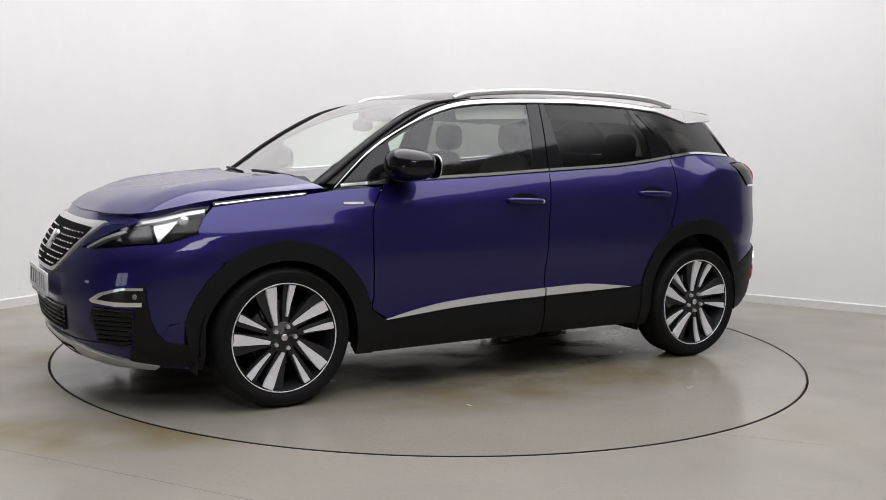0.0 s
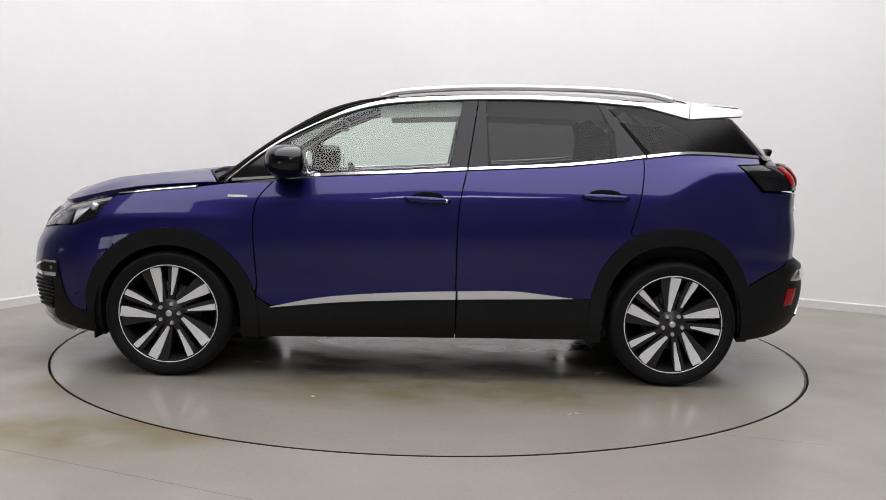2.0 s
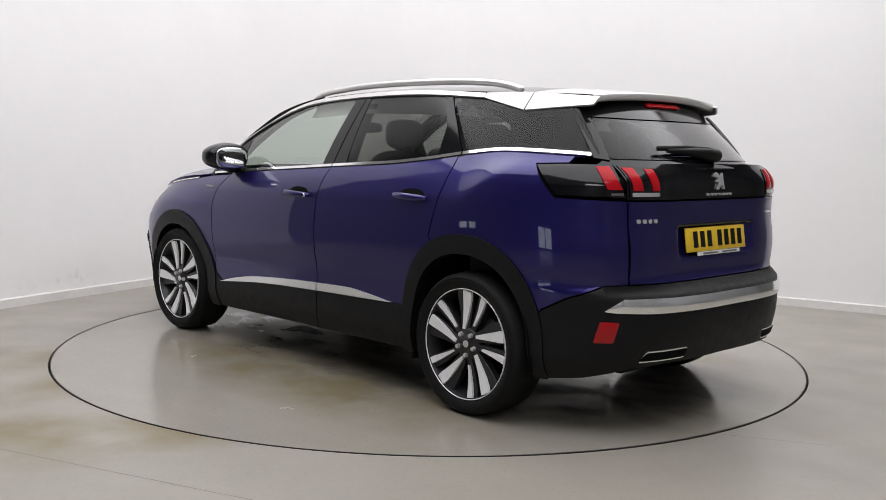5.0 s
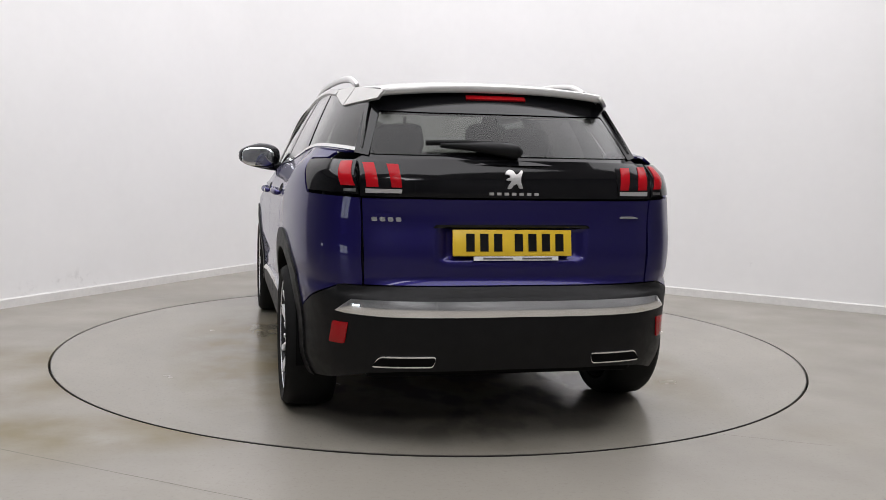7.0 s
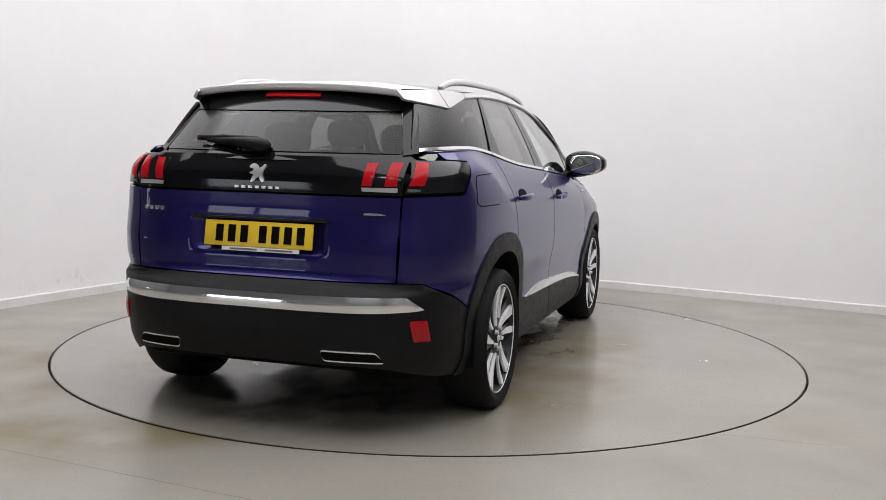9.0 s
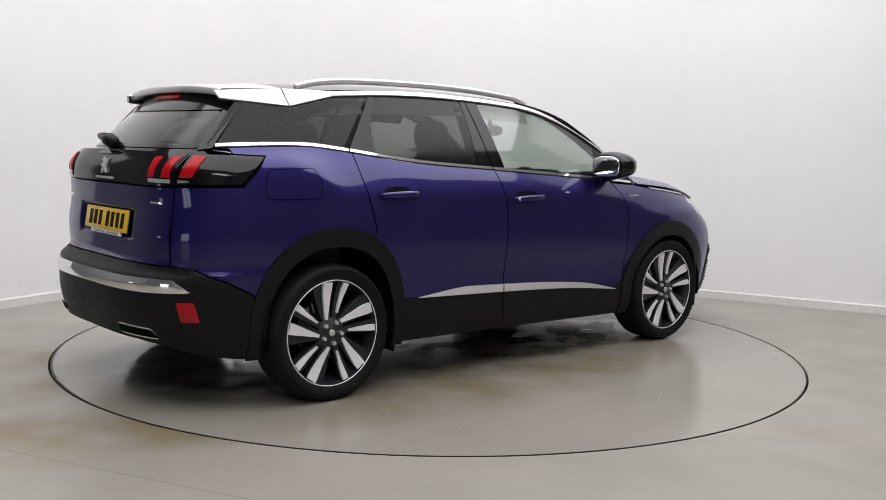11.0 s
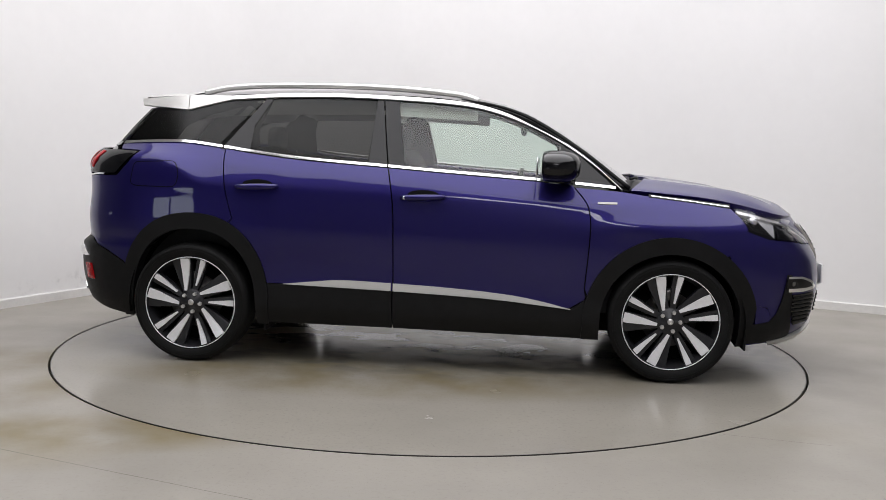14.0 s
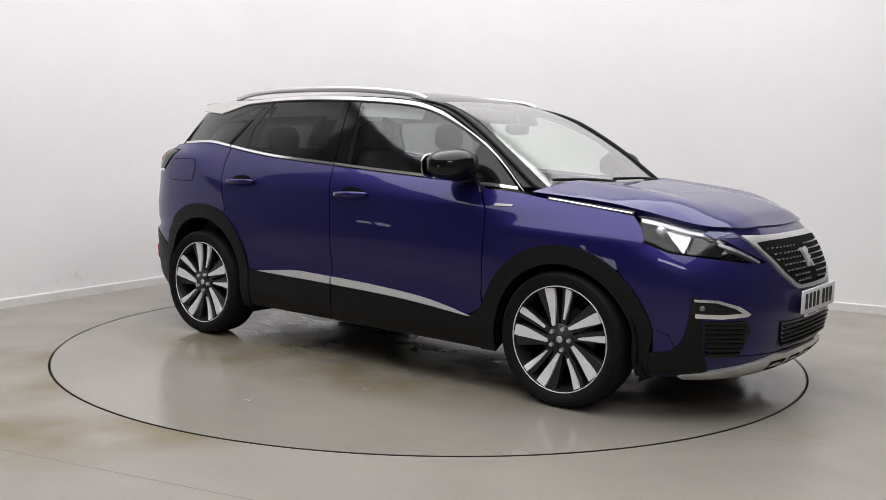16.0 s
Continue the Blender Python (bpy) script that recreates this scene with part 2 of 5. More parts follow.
# ---------------------------------------------------------------- room
def wall_path(r=1.3, far_u=6.8, far_v=4.9):
    """The line of the two white walls with the rounded corner between them, as (u, v)."""
    pts = [(0, far_v)]
    for k in range(25):
        a = math.pi * (1 + 0.5 * k / 24)
        pts.append((r + r * math.cos(a), r + r * math.sin(a)))
    pts.append((far_u, 0))
    return pts


def wall_sheet(name, path, z0, z1, thick, material, label, smooth=True):
    """A wall that follows a path in the plan, with thickness away from the room."""
    bm = bmesh.new()
    ins, outs = [], []
    for i, (u, v) in enumerate(path):
        a, b = path[max(i - 1, 0)], path[min(i + 1, len(path) - 1)]
        du, dv = b[0] - a[0], b[1] - a[1]
        ln = math.hypot(du, dv)
        nu, nv = -dv / ln, du / ln  # towards the room
        ins.append((u, v))
        outs.append((u - nu * thick, v - nv * thick))
    rows = []
    for ring in ((ins, z0), (ins, z1), (outs, z1), (outs, z0), (ins, z0)):
        rows.append([room(u, v, ring[1]) for u, v in ring[0]])
    grid_faces(bm, rows)
    bmesh.ops.remove_doubles(bm, verts=bm.verts, dist=1e-5)
    return tagged(part(name, bm, material, smooth=smooth, angle=35), label, "wall", kind="structure")


PATH = wall_path()
wall_sheet("wall_studio", PATH, 0.0, CEIL, 0.15, WALL, "white painted studio wall with a rounded corner")


def baseboard():
    """Skirting that sits proud of the wall along its whole length."""
    path = wall_path()
    bm = bmesh.new()
    rows = [[], [], [], [], []]
    for i, (u, v) in enumerate(path):
        a, b = path[max(i - 1, 0)], path[min(i + 1, len(path) - 1)]
        du, dv = b[0] - a[0], b[1] - a[1]
        ln = math.hypot(du, dv)
        nu, nv = -dv / ln, du / ln
        for row, (d, z) in zip(rows, ((0.001, 0.07), (0.012, 0.07), (0.018, 0.062), (0.018, 0.0), (0.001, 0.0))):
            row.append(room(u + nu * d, v + nv * d, z))
    grid_faces(bm, rows)
    return tagged(part("baseboard", bm, TRIM, smooth=False), "scuffed white skirting board along the studio wall", "baseboard", kind="structure")


baseboard()
bm = bmesh.new()
grid_faces(bm, [[room(6.8, 0, z), room(6.8, -1.6, z), room(9.6, -1.6, z), room(9.6, 11, z), room(-1.9, 11, z), room(-1.9, 4.9, z), room(0, 4.9, z)] for z in (0, CEIL)])
bmesh.ops.solidify(bm, geom=bm.faces[:], thickness=0.15)
tagged(part("wall_workshop", bm, SHADE, smooth=False), "plain grey workshop wall behind the camera", "wall", kind="structure")
bm = bmesh.new()
grid_faces(bm, [[room(-2.2, -1.9, z), room(9.9, -1.9, z), room(9.9, 11.3, z), room(-2.2, 11.3, z)] for z in (CEIL, CEIL + 0.2)], True)
bm.faces.new([bm.verts.new(room(u, v, CEIL)) for u, v in ((-2.2, -1.9), (9.9, -1.9), (9.9, 11.3), (-2.2, 11.3))])
bm.faces.new([bm.verts.new(room(u, v, CEIL + 0.2)) for u, v in ((-2.2, -1.9), (9.9, -1.9), (9.9, 11.3), (-2.2, 11.3))])
tagged(part("ceiling", bm, CEILM, smooth=False), "plain white ceiling with lamp panels", "ceiling", kind="structure")


def softbox_frame(u, v, sx, sy):
    bm = bmesh.new()
    for x0, x1, y0, y1 in ((-sx, sx, -sy, -sy + 0.04), (-sx, sx, sy - 0.04, sy), (-sx, -sx + 0.04, -sy + 0.04, sy - 0.04), (sx - 0.04, sx, -sy + 0.04, sy - 0.04)):
        box(bm, x0, x1, y0, y1, -0.1, 0.0, 0.005)
    box(bm, -sx, sx, -sy, sy, -0.02, 0.0)
    ob = part("softbox_frame", bm, LAMPF, smooth=False)
    ob.matrix_world = Matrix.Translation(room(u, v, CEIL - 0.002)) @ Matrix.Rotation(ROOM, 4, "Z")
    tagged(ob, "white frame of an unseen ceiling lamp", "ceiling light", "ceiling lights")


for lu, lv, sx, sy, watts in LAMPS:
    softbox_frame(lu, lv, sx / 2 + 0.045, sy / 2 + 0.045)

RING = 2.2533
bm = bmesh.new()
N = 192
ring_in = [Vector(((RING + 0.005) * math.cos(2 * math.pi * k / N), (RING + 0.005) * math.sin(2 * math.pi * k / N), 0)) for k in range(N)]


def to_square(p, s=14.0):
    m_ = max(abs(p.x), abs(p.y))
    return Vector((p.x / m_ * s, p.y / m_ * s, 0))


grid_faces(bm, [[p - Vector((0, 0, 0.05)) for p in ring_in], ring_in, [p * 1.02 for p in ring_in], [to_square(p) for p in ring_in]], True)
tagged(part("floor", bm, FLOORM, smooth=False), "grey painted concrete floor with brown stains", "floor", kind="structure")
bm = bmesh.new()
bmesh.ops.create_circle(bm, cap_ends=True, radius=RING + 0.1, segments=96, matrix=Matrix.Translation((0, 0, -0.06)))
tagged(part("turntable_pit", bm, PIT, smooth=False), "dark gap under the turntable rim", "pit", kind="structure")

bm = bmesh.new()
for (ax, ay), (bx, by) in (((-3.2, -1.6), (-0.61, -2.77)), ((1.30, -1.86), (1.75, -2.0))):
    d = Vector((bx - ax, by - ay, 0))
    n_ = Vector((-d.y, d.x, 0)).normalized() * (0.0018 if ax < 0 else 0.0012)
    a_, b_ = Vector((ax, ay, 0.0006)), Vector((bx, by, 0.0006))
    pts_ = []
    for k in range(25):
        p_ = a_.lerp(b_, k / 24) + n_ * noise.noise(Vector((k * 0.7, ax, 0))) * 1.5
        pts_.append(p_)
    grid_faces(bm, [[p_ - n_ for p_ in pts_], [p_ + n_ for p_ in pts_]])
tagged(part("floor_crack", bm, mat("crack_dirt", (0.19, 0.178, 0.155), 0.9, vary=0.3, vscale=20), smooth=False), "thin dark crack lines in the floor", "crack", kind="structure")

turntable = tagged(new("turntable"), "round grey car turntable flush with the floor, damp under the car", "turntable")
bm = bmesh.new()
rows = []
for r, z in ((RING - 0.006, -0.045), (RING - 0.006, -0.003), (RING - 0.009, 0.0), (0.0005, 0.0)):
    rows.append([(r * math.cos(2 * math.pi * k / N), r * math.sin(2 * math.pi * k / N), z) for k in range(N)])
grid_faces(bm, rows, True)
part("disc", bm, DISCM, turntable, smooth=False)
bm = bmesh.new()
rows = []
for r, z in ((RING - 0.0105, 0.0002), (RING - 0.0100, 0.0012), (RING - 0.0065, 0.0012), (RING - 0.0058, -0.004)):
    rows.append([(r * math.cos(2 * math.pi * k / N), r * math.sin(2 * math.pi * k / N), z) for k in range(N)])
grid_faces(bm, rows, True)
part("rim", bm, mat("dark_rim_steel", (0.05, 0.047, 0.043), 0.5, 0.6, vary=0.3, vscale=6), turntable, "dark steel edge of the turntable", smooth=False)


# raised strip on the rim; its dark colour stands in for a wider gap
GAP_ARC = (145.0, 184.0)  # degrees round the disc
bm = bmesh.new()
rows = [[], [], []]
for k in range(61):
    a_, t_ = radians(GAP_ARC[0] + (GAP_ARC[1] - GAP_ARC[0]) * k / 60), k / 60
    wide_ = 0.013 * math.sin(math.pi * t_) ** 0.5 * (0.75 + 0.5 * noise.noise(Vector((k * 0.35, 2.0, 0))))
    for row, (d_, z_) in zip(rows, ((0.0088 + wide_, 0.0004), (0.0086 + wide_ * 0.5, 0.0022), (0.0086, 0.0014))):
        row.append(((RING - d_) * math.cos(a_), (RING - d_) * math.sin(a_), z_))
grid_faces(bm, rows)
part("worn_edge", bm, mat("gap_strip_dark", (0.035, 0.030, 0.026), 0.6, vary=0.4, vscale=12), turntable, "dark strip for a wider gap at the turntable edge", smooth=False)


# daylight windows of the workshop beside the studio, seen only as reflections in the car
def window(name, at, turn, w, h):
    ob = tagged(new(name), "bright workshop window in a dark frame", "window", kind="structure")
    ob.matrix_world = Matrix.Translation(at) @ Matrix.Rotation(turn, 4, "Z")
    bm = bmesh.new()
    for x0, x1, z0, z1 in ((-w, w, -h, -h + 0.05), (-w, w, h - 0.05, h), (-w, -w + 0.05, -h + 0.05, h - 0.05), (w - 0.05, w, -h + 0.05, h - 0.05), (-0.025, 0.025, -h + 0.05, h - 0.05)):
        box(bm, x0, x1, -0.05, 0.05, z0, z1)
    part("window_frame", bm, BLACK, ob, smooth=False)
    for s in (-1, 1):
        bm = bmesh.new()
        box(bm, min(s * 0.025, s * (w - 0.05)), max(s * 0.025, s * (w - 0.05)), -0.004, 0.004, -h + 0.05, h - 0.05)
        part("pane", bm, DAY, ob, smooth=False)


DAY = mat("daylit_pane", (0.8, 0.8, 0.8), 0.3, emit=(0.85, 0.93, 1.0), strength=3.0)
window("window_1", room(1.55, 10.93, 0.58), ROOM, 0.75, 0.5)
window("window_2", room(-1.83, 8.2, 0.5), ROOM + math.pi / 2, 0.34, 0.14)

# ---------------------------------------------------------------- car: body form
# car space: x ahead, y to its left, z up, origin on the ground midway between the axles
def curve(*pairs):
    """A smooth monotone curve through pairs of (at, value), for arrays."""
    xs = np.array([p[0] for p in pairs], float)
    ys = np.array([p[1] for p in pairs], float)
    h, d = np.diff(xs), np.diff(ys) / np.diff(xs)
    m = np.zeros(len(xs))
    m[0], m[-1] = d[0], d[-1]
    for i in range(1, len(xs) - 1):
        if d[i - 1] * d[i] > 0:
            w1, w2 = 2 * h[i] + h[i - 1], h[i] + 2 * h[i - 1]
            m[i] = (w1 + w2) / (w1 / d[i - 1] + w2 / d[i])

    def at(x):
        x = np.clip(np.asarray(x, float), xs[0], xs[-1])
        i = np.clip(np.searchsorted(xs, x) - 1, 0, len(xs) - 2)
        t = (x - xs[i]) / h[i]
        return ((2 * t**3 - 3 * t**2 + 1) * ys[i] + (t**3 - 2 * t**2 + t) * h[i] * m[i]
                + (-2 * t**3 + 3 * t**2) * ys[i + 1] + (t**3 - t**2) * h[i] * m[i + 1])

    return at


ZB = 0.2
z_shoulder = curve((-2.2, 1.185), (-2.0, 1.205), (-1.8, 1.228), (-1.44, 1.24), (-1.2, 1.218), (-0.99, 1.19), (-0.74, 1.163), (-0.23, 1.13),
                   (0.15, 1.105), (0.59, 1.078), (1.04, 1.042), (1.2, 1.028), (1.62, 0.978), (1.9, 0.93), (2.1, 0.885), (2.3, 0.85))
w_shoulder = curve((-2.2, 0.70), (-1.83, 0.715), (-1.45, 0.75), (-1.2, 0.782), (-0.74, 0.812), (0.0, 0.828), (0.5, 0.82), (1.05, 0.802), (1.62, 0.785), (2.1, 0.76))
w_side = curve((0, 0.84), (0.06, 0.868), (0.15, 0.888), (0.27, 0.886), (0.36, 0.893), (0.5, 0.907), (0.6, 0.911), (0.68, 0.9105), (0.76, 0.906), (0.83, 0.896), (0.9, 0.877), (0.96, 0.848), (1, 0.822))
l_front = curve((0, 2.11), (0.1, 2.195), (0.25, 2.24), (0.5, 2.258), (0.65, 2.248), (0.82, 2.195), (0.93, 2.14), (1, 2.08))
l_rear = curve((0, 2.04), (0.06, 2.12), (0.15, 2.17), (0.3, 2.2), (0.43, 2.195), (0.47, 2.13), (0.51, 2.102), (0.6, 2.105), (0.75, 2.09), (0.9, 2.098), (1.0, 2.06))


def smooth01(t):
    t = np.clip(t, 0, 1)
    return t * t * (3 - 2 * t)


def rear_ledge(x):
    """How far the body stands out under the rear quarter windows."""
    return 0.055 * smooth01((-1.25 - x) / 0.45)


def f_body(p):
    """Below zero inside the body under the waist."""
    x, y, z = p[..., 0], np.abs(p[..., 1]), p[..., 2]
    h = np.clip((z - ZB) / (z_shoulder(x) - ZB), 0, 1.05)
    wide = w_side(h)
    h0 = 0.7 + 0.21 * smooth01((-1.1 - x) / 0.5)
    k = smooth01((h - h0) / (1 - h0))
    wide = wide * (1 - k) + (wide - 0.822 + w_shoulder(x) + rear_ledge(x)) * k
    wide = wide + 0.010 * np.exp(-(((z - 0.845) / 0.045) ** 2)) * smooth01((x - 0.85) / 0.3) * smooth01((2.0 - x) / 0.4)
    wide = wide + 0.0035 * np.exp(-(((z - 0.975 + 0.03 * x) / 0.045) ** 2)) * smooth01((1.5 - np.abs(x + 0.2)) / 0.4)
    wide = wide - 0.009 * np.exp(-((h - 0.40) / 0.1) ** 2) * smooth01((1.1 - np.abs(x)) / 0.5)
    ahead = x > 0
    ln = np.where(ahead, l_front(h), l_rear(h))
    dent = smooth01((0.34 - y) / 0.07) * smooth01((z - 0.765) / 0.04) * smooth01((0.925 - z) / 0.02)
    ln = ln - np.where(ahead, 0.0, 0.032) * dent
    q = np.where(ahead, 2.7, 3.2 + 1.4 * smooth01((h - 0.44) / 0.08) * smooth01((1.04 - h) / 0.06))
    return (np.abs(x) / ln) ** 8 + (y / wide) ** q - 1


z_hood = curve((0.9, 1.115), (1.19, 1.088), (1.49, 1.060), (1.82, 1.012), (1.98, 0.968), (2.1, 0.912), (2.16, 0.865), (2.25, 0.74))


def f_hood(p):
    x, y, z = p[..., 0], np.abs(p[..., 1]), p[..., 2]
    r = y / w_shoulder(x)
    top = z_hood(x) - (z_hood(x) - z_shoulder(x)) * np.clip(r, 0, 2) ** 4.5 + 0.014 * np.exp(-((y - 0.52) / 0.1) ** 2) * smooth01((2.05 - x) / 0.3)
    top = top - 0.06 * smooth01((x - 1.85) / 0.35) * r**3 - 0.35 * np.clip(r - 0.97, 0, 1) ** 1.3 - 0.022 * smooth01((r - 0.8) / 0.2) * smooth01((x - 1.5) / 0.3) - 0.02 * smooth01((x - 1.98) / 0.1) - 0.05 * smooth01((x - 1.68) / 0.34) * smooth01((y - 0.25) / 0.45)
    return z - top


z_roof = curve((-1.95, 1.46), (-1.78, 1.515), (-1.6, 1.535), (-1.3, 1.558), (-0.9, 1.575), (-0.4, 1.582), (0.0, 1.57), (0.18, 1.55), (0.34, 1.518),
               (0.5, 1.465), (0.69, 1.368), (0.88, 1.248), (1.1, 1.10), (1.35, 0.93))


roof_drop = curve((-2.0, 0.05), (0.1, 0.05), (0.6, 0.034), (0.84, 0.034), (1.06, 0.042), (1.3, 0.042))


def f_roof(p):
    x, y, z = p[..., 0], np.abs(p[..., 1]), p[..., 2]
    return z - z_roof(x) + roof_drop(x) * (y / 0.62) ** 2.4


def f_glass(p):
    """The side windows lean in from the waist to the roof edge."""
    x, y, z = p[..., 0], np.abs(p[..., 1]), p[..., 2]
    s = np.clip(z - z_shoulder(x), -0.05, 0.5)
    return y + 0.085 * np.clip((-1.2 - x) / 0.63, 0, 1.2) ** 2 - (w_shoulder(x) - 0.004 - 0.40 * s - 0.32 * s * s - 0.10 * s * smooth01((-0.9 - x) / 0.5))


def f_back(p):
    """The rear window and its pillars."""
    x, y, z = p[..., 0], np.abs(p[..., 1]), p[..., 2]
    s = z - 1.2
    return -(x + 2.062 - 1.06 * s - 0.3 * s * s - 0.34 * y**2 - 0.35 * y**4)


# ways of looking at the form: plan coordinates (a, b) to a start and an inward direction
def v_side(a, b):
    return np.stack([a, np.full_like(a, 1.4), b], -1), np.tile((0.0, -1.0, 0.0), (len(a), 1))


def v_rear(a, b):
    return np.stack([np.full_like(a, -2.6), a, b], -1), np.tile((1.0, 0.0, 0.0), (len(a), 1))


def v_front(a, b):
    return np.stack([np.full_like(a, 2.6), a, b], -1), np.tile((-1.0, 0.0, 0.0), (len(a), 1))


def v_top(a, b):
    return np.stack([a, b, np.full_like(a, 2.0)], -1), np.tile((0.0, 0.0, -1.0), (len(a), 1))


FC, RC = 1.25, -1.25


def v_fround(a, b):
    d = np.stack([np.cos(a), np.sin(a), 0 * a], -1)
    return np.array((FC, 0, 0)) + d * 1.6 + np.stack([0 * a, 0 * a, b], -1), -d


def v_rround(a, b):
    d = np.stack([-np.cos(a), np.sin(a), 0 * a], -1)
    return np.array((RC, 0, 0)) + d * 1.6 + np.stack([0 * a, 0 * a, b], -1), -d


def strike(form, view, ab):
    """Where the lines of a view first meet a form, with the outward normals."""
    ab = np.asarray(ab, float)
    o, d = view(ab[:, 0].copy(), ab[:, 1].copy())
    ts = np.linspace(0, 1.75, 90)
    inside = np.stack([form(o + d * t) < 0 for t in ts])
    first = np.where(inside.any(0), inside.argmax(0), len(ts) - 1)
    lo, hi = ts[np.maximum(first - 1, 0)], ts[first]
    for _ in range(26):
        mid = (lo + hi) / 2
        i = form(o + d * mid[:, None]) < 0
        hi, lo = np.where(i, mid, hi), np.where(i, lo, mid)
    p = o + d * hi[:, None]
    e = 0.004
    n = np.stack([form(p + e * np.eye(3)[k]) - form(p - e * np.eye(3)[k]) for k in range(3)], -1)
    n /= np.linalg.norm(n, axis=1, keepdims=True) + 1e-12
    return p, n


def at_front(y, z, form=None):
    """A place on the nose by its y and z, as (angle, z) of v_fround."""
    p, _ = strike(form or f_body, v_front, [(y, z)])
    return math.atan2(p[0][1], p[0][0] - FC), z


def at_rear(y, z):
    p, _ = strike(f_body, v_rear, [(y, z)])
    return math.atan2(p[0][1], -(p[0][0] - RC)), z


def fside(x, z):
    p, _ = strike(f_body, v_side, [(x, z)])
    return math.atan2(p[0][1], p[0][0] - FC), z


def rside(x, z):
    p, _ = strike(f_body, v_side, [(x, z)])
    return math.atan2(p[0][1], -(p[0][0] - RC)), z


def rounded(poly, r=0.02, n=4):
    """A polygon with its corners rounded."""
    out = []
    k = len(poly)
    for i in range(k):
        a, b, c = (np.array(poly[j % k], float) for j in (i - 1, i, i + 1))
        la, lc = np.linalg.norm(a - b), np.linalg.norm(c - b)
        if la < 1e-9 or lc < 1e-9:
            continue
        q = min(r, la * 0.45, lc * 0.45)
        s, e = b + (a - b) / la * q, b + (c - b) / lc * q
        for t in np.linspace(0, 1, n):
            out.append(tuple((1 - t) ** 2 * s + 2 * t * (1 - t) * b + t * t * e))
    return out


def bow(pts, n=6):
    """A smooth open line through points."""
    pts = [np.array(p, float) for p in pts]
    out = []
    for i in range(len(pts) - 1):
        p0, p1, p2, p3 = pts[max(i - 1, 0)], pts[i], pts[i + 1], pts[min(i + 2, len(pts) - 1)]
        for t in np.linspace(0, 1, n, endpoint=False):
            out.append(tuple(0.5 * (2 * p1 + (p2 - p0) * t + (2 * p0 - 5 * p1 + 4 * p2 - p3) * t**2 + (3 * p1 - p0 - 3 * p2 + p3) * t**3)))
    out.append(tuple(pts[-1]))
    return out


def inset(poly, d):
    """Pull a polygon's outline in by d."""
    k = len(poly)
    area = sum(poly[i][0] * poly[(i + 1) % k][1] - poly[(i + 1) % k][0] * poly[i][1] for i in range(k))
    s = 1 if area > 0 else -1
    out = []
    for i in range(k):
        a, b, c = (np.array(poly[j % k], float) for j in (i - 1, i, i + 1))
        t = c - a
        ln = np.linalg.norm(t)
        if ln < 1e-9:
            continue
        out.append(tuple(b + s * d * np.array((-t[1], t[0])) / ln))
    return out


def lay_out(poly, step):
    """Fill an outline with triangles on a grid. Returns points, triangles and the order of the rim."""
    from mathutils.geometry import delaunay_2d_cdt
    edge = []
    k = len(poly)
    for i in range(k):
        a, b = np.array(poly[i], float), np.array(poly[(i + 1) % k], float)
        n = max(1, int(math.ceil(np.linalg.norm(b - a) / step)))
        edge += [tuple(a + (b - a) * t / n) for t in range(n)]
    e = np.array(edge)
    lo, hi = e.min(0), e.max(0)
    nx, ny = np.maximum(((hi - lo) / step).astype(int), 1)
    gx, gy = np.meshgrid(np.linspace(lo[0], hi[0], nx + 1), np.linspace(lo[1], hi[1], ny + 1))
    g = np.stack([gx.ravel(), gy.ravel()], -1)
    x1, y1 = e[:, 0], e[:, 1]
    x2, y2 = np.roll(x1, -1), np.roll(y1, -1)
    cross = ((y1[None] > g[:, 1:2]) != (y2[None] > g[:, 1:2])) & (g[:, 0:1] < (x2 - x1)[None] * (g[:, 1:2] - y1[None]) / np.where(y2 == y1, 1e-12, y2 - y1)[None] + x1[None])
    ins = cross.sum(1) % 2 == 1
    dist = np.sqrt(((g[:, None] - e[None]) ** 2).sum(-1)).min(1)
    g = g[ins & (dist > step * 0.45)]
    pts = [Vector(p) for p in edge] + [Vector(p) for p in g]
    m = len(edge)
    vs, _, fs, *_ = delaunay_2d_cdt(pts, [], [list(range(m))], 1, 1e-7)
    vs = np.array([tuple(v) for v in vs])
    count = {}
    for f in fs:
        for i in range(len(f)):
            a, b = f[i], f[(i + 1) % len(f)]
            if (b, a) in count:
                del count[(b, a)]
            else:
                count[(a, b)] = 1
    return vs, [tuple(f) for f in fs], list(count)


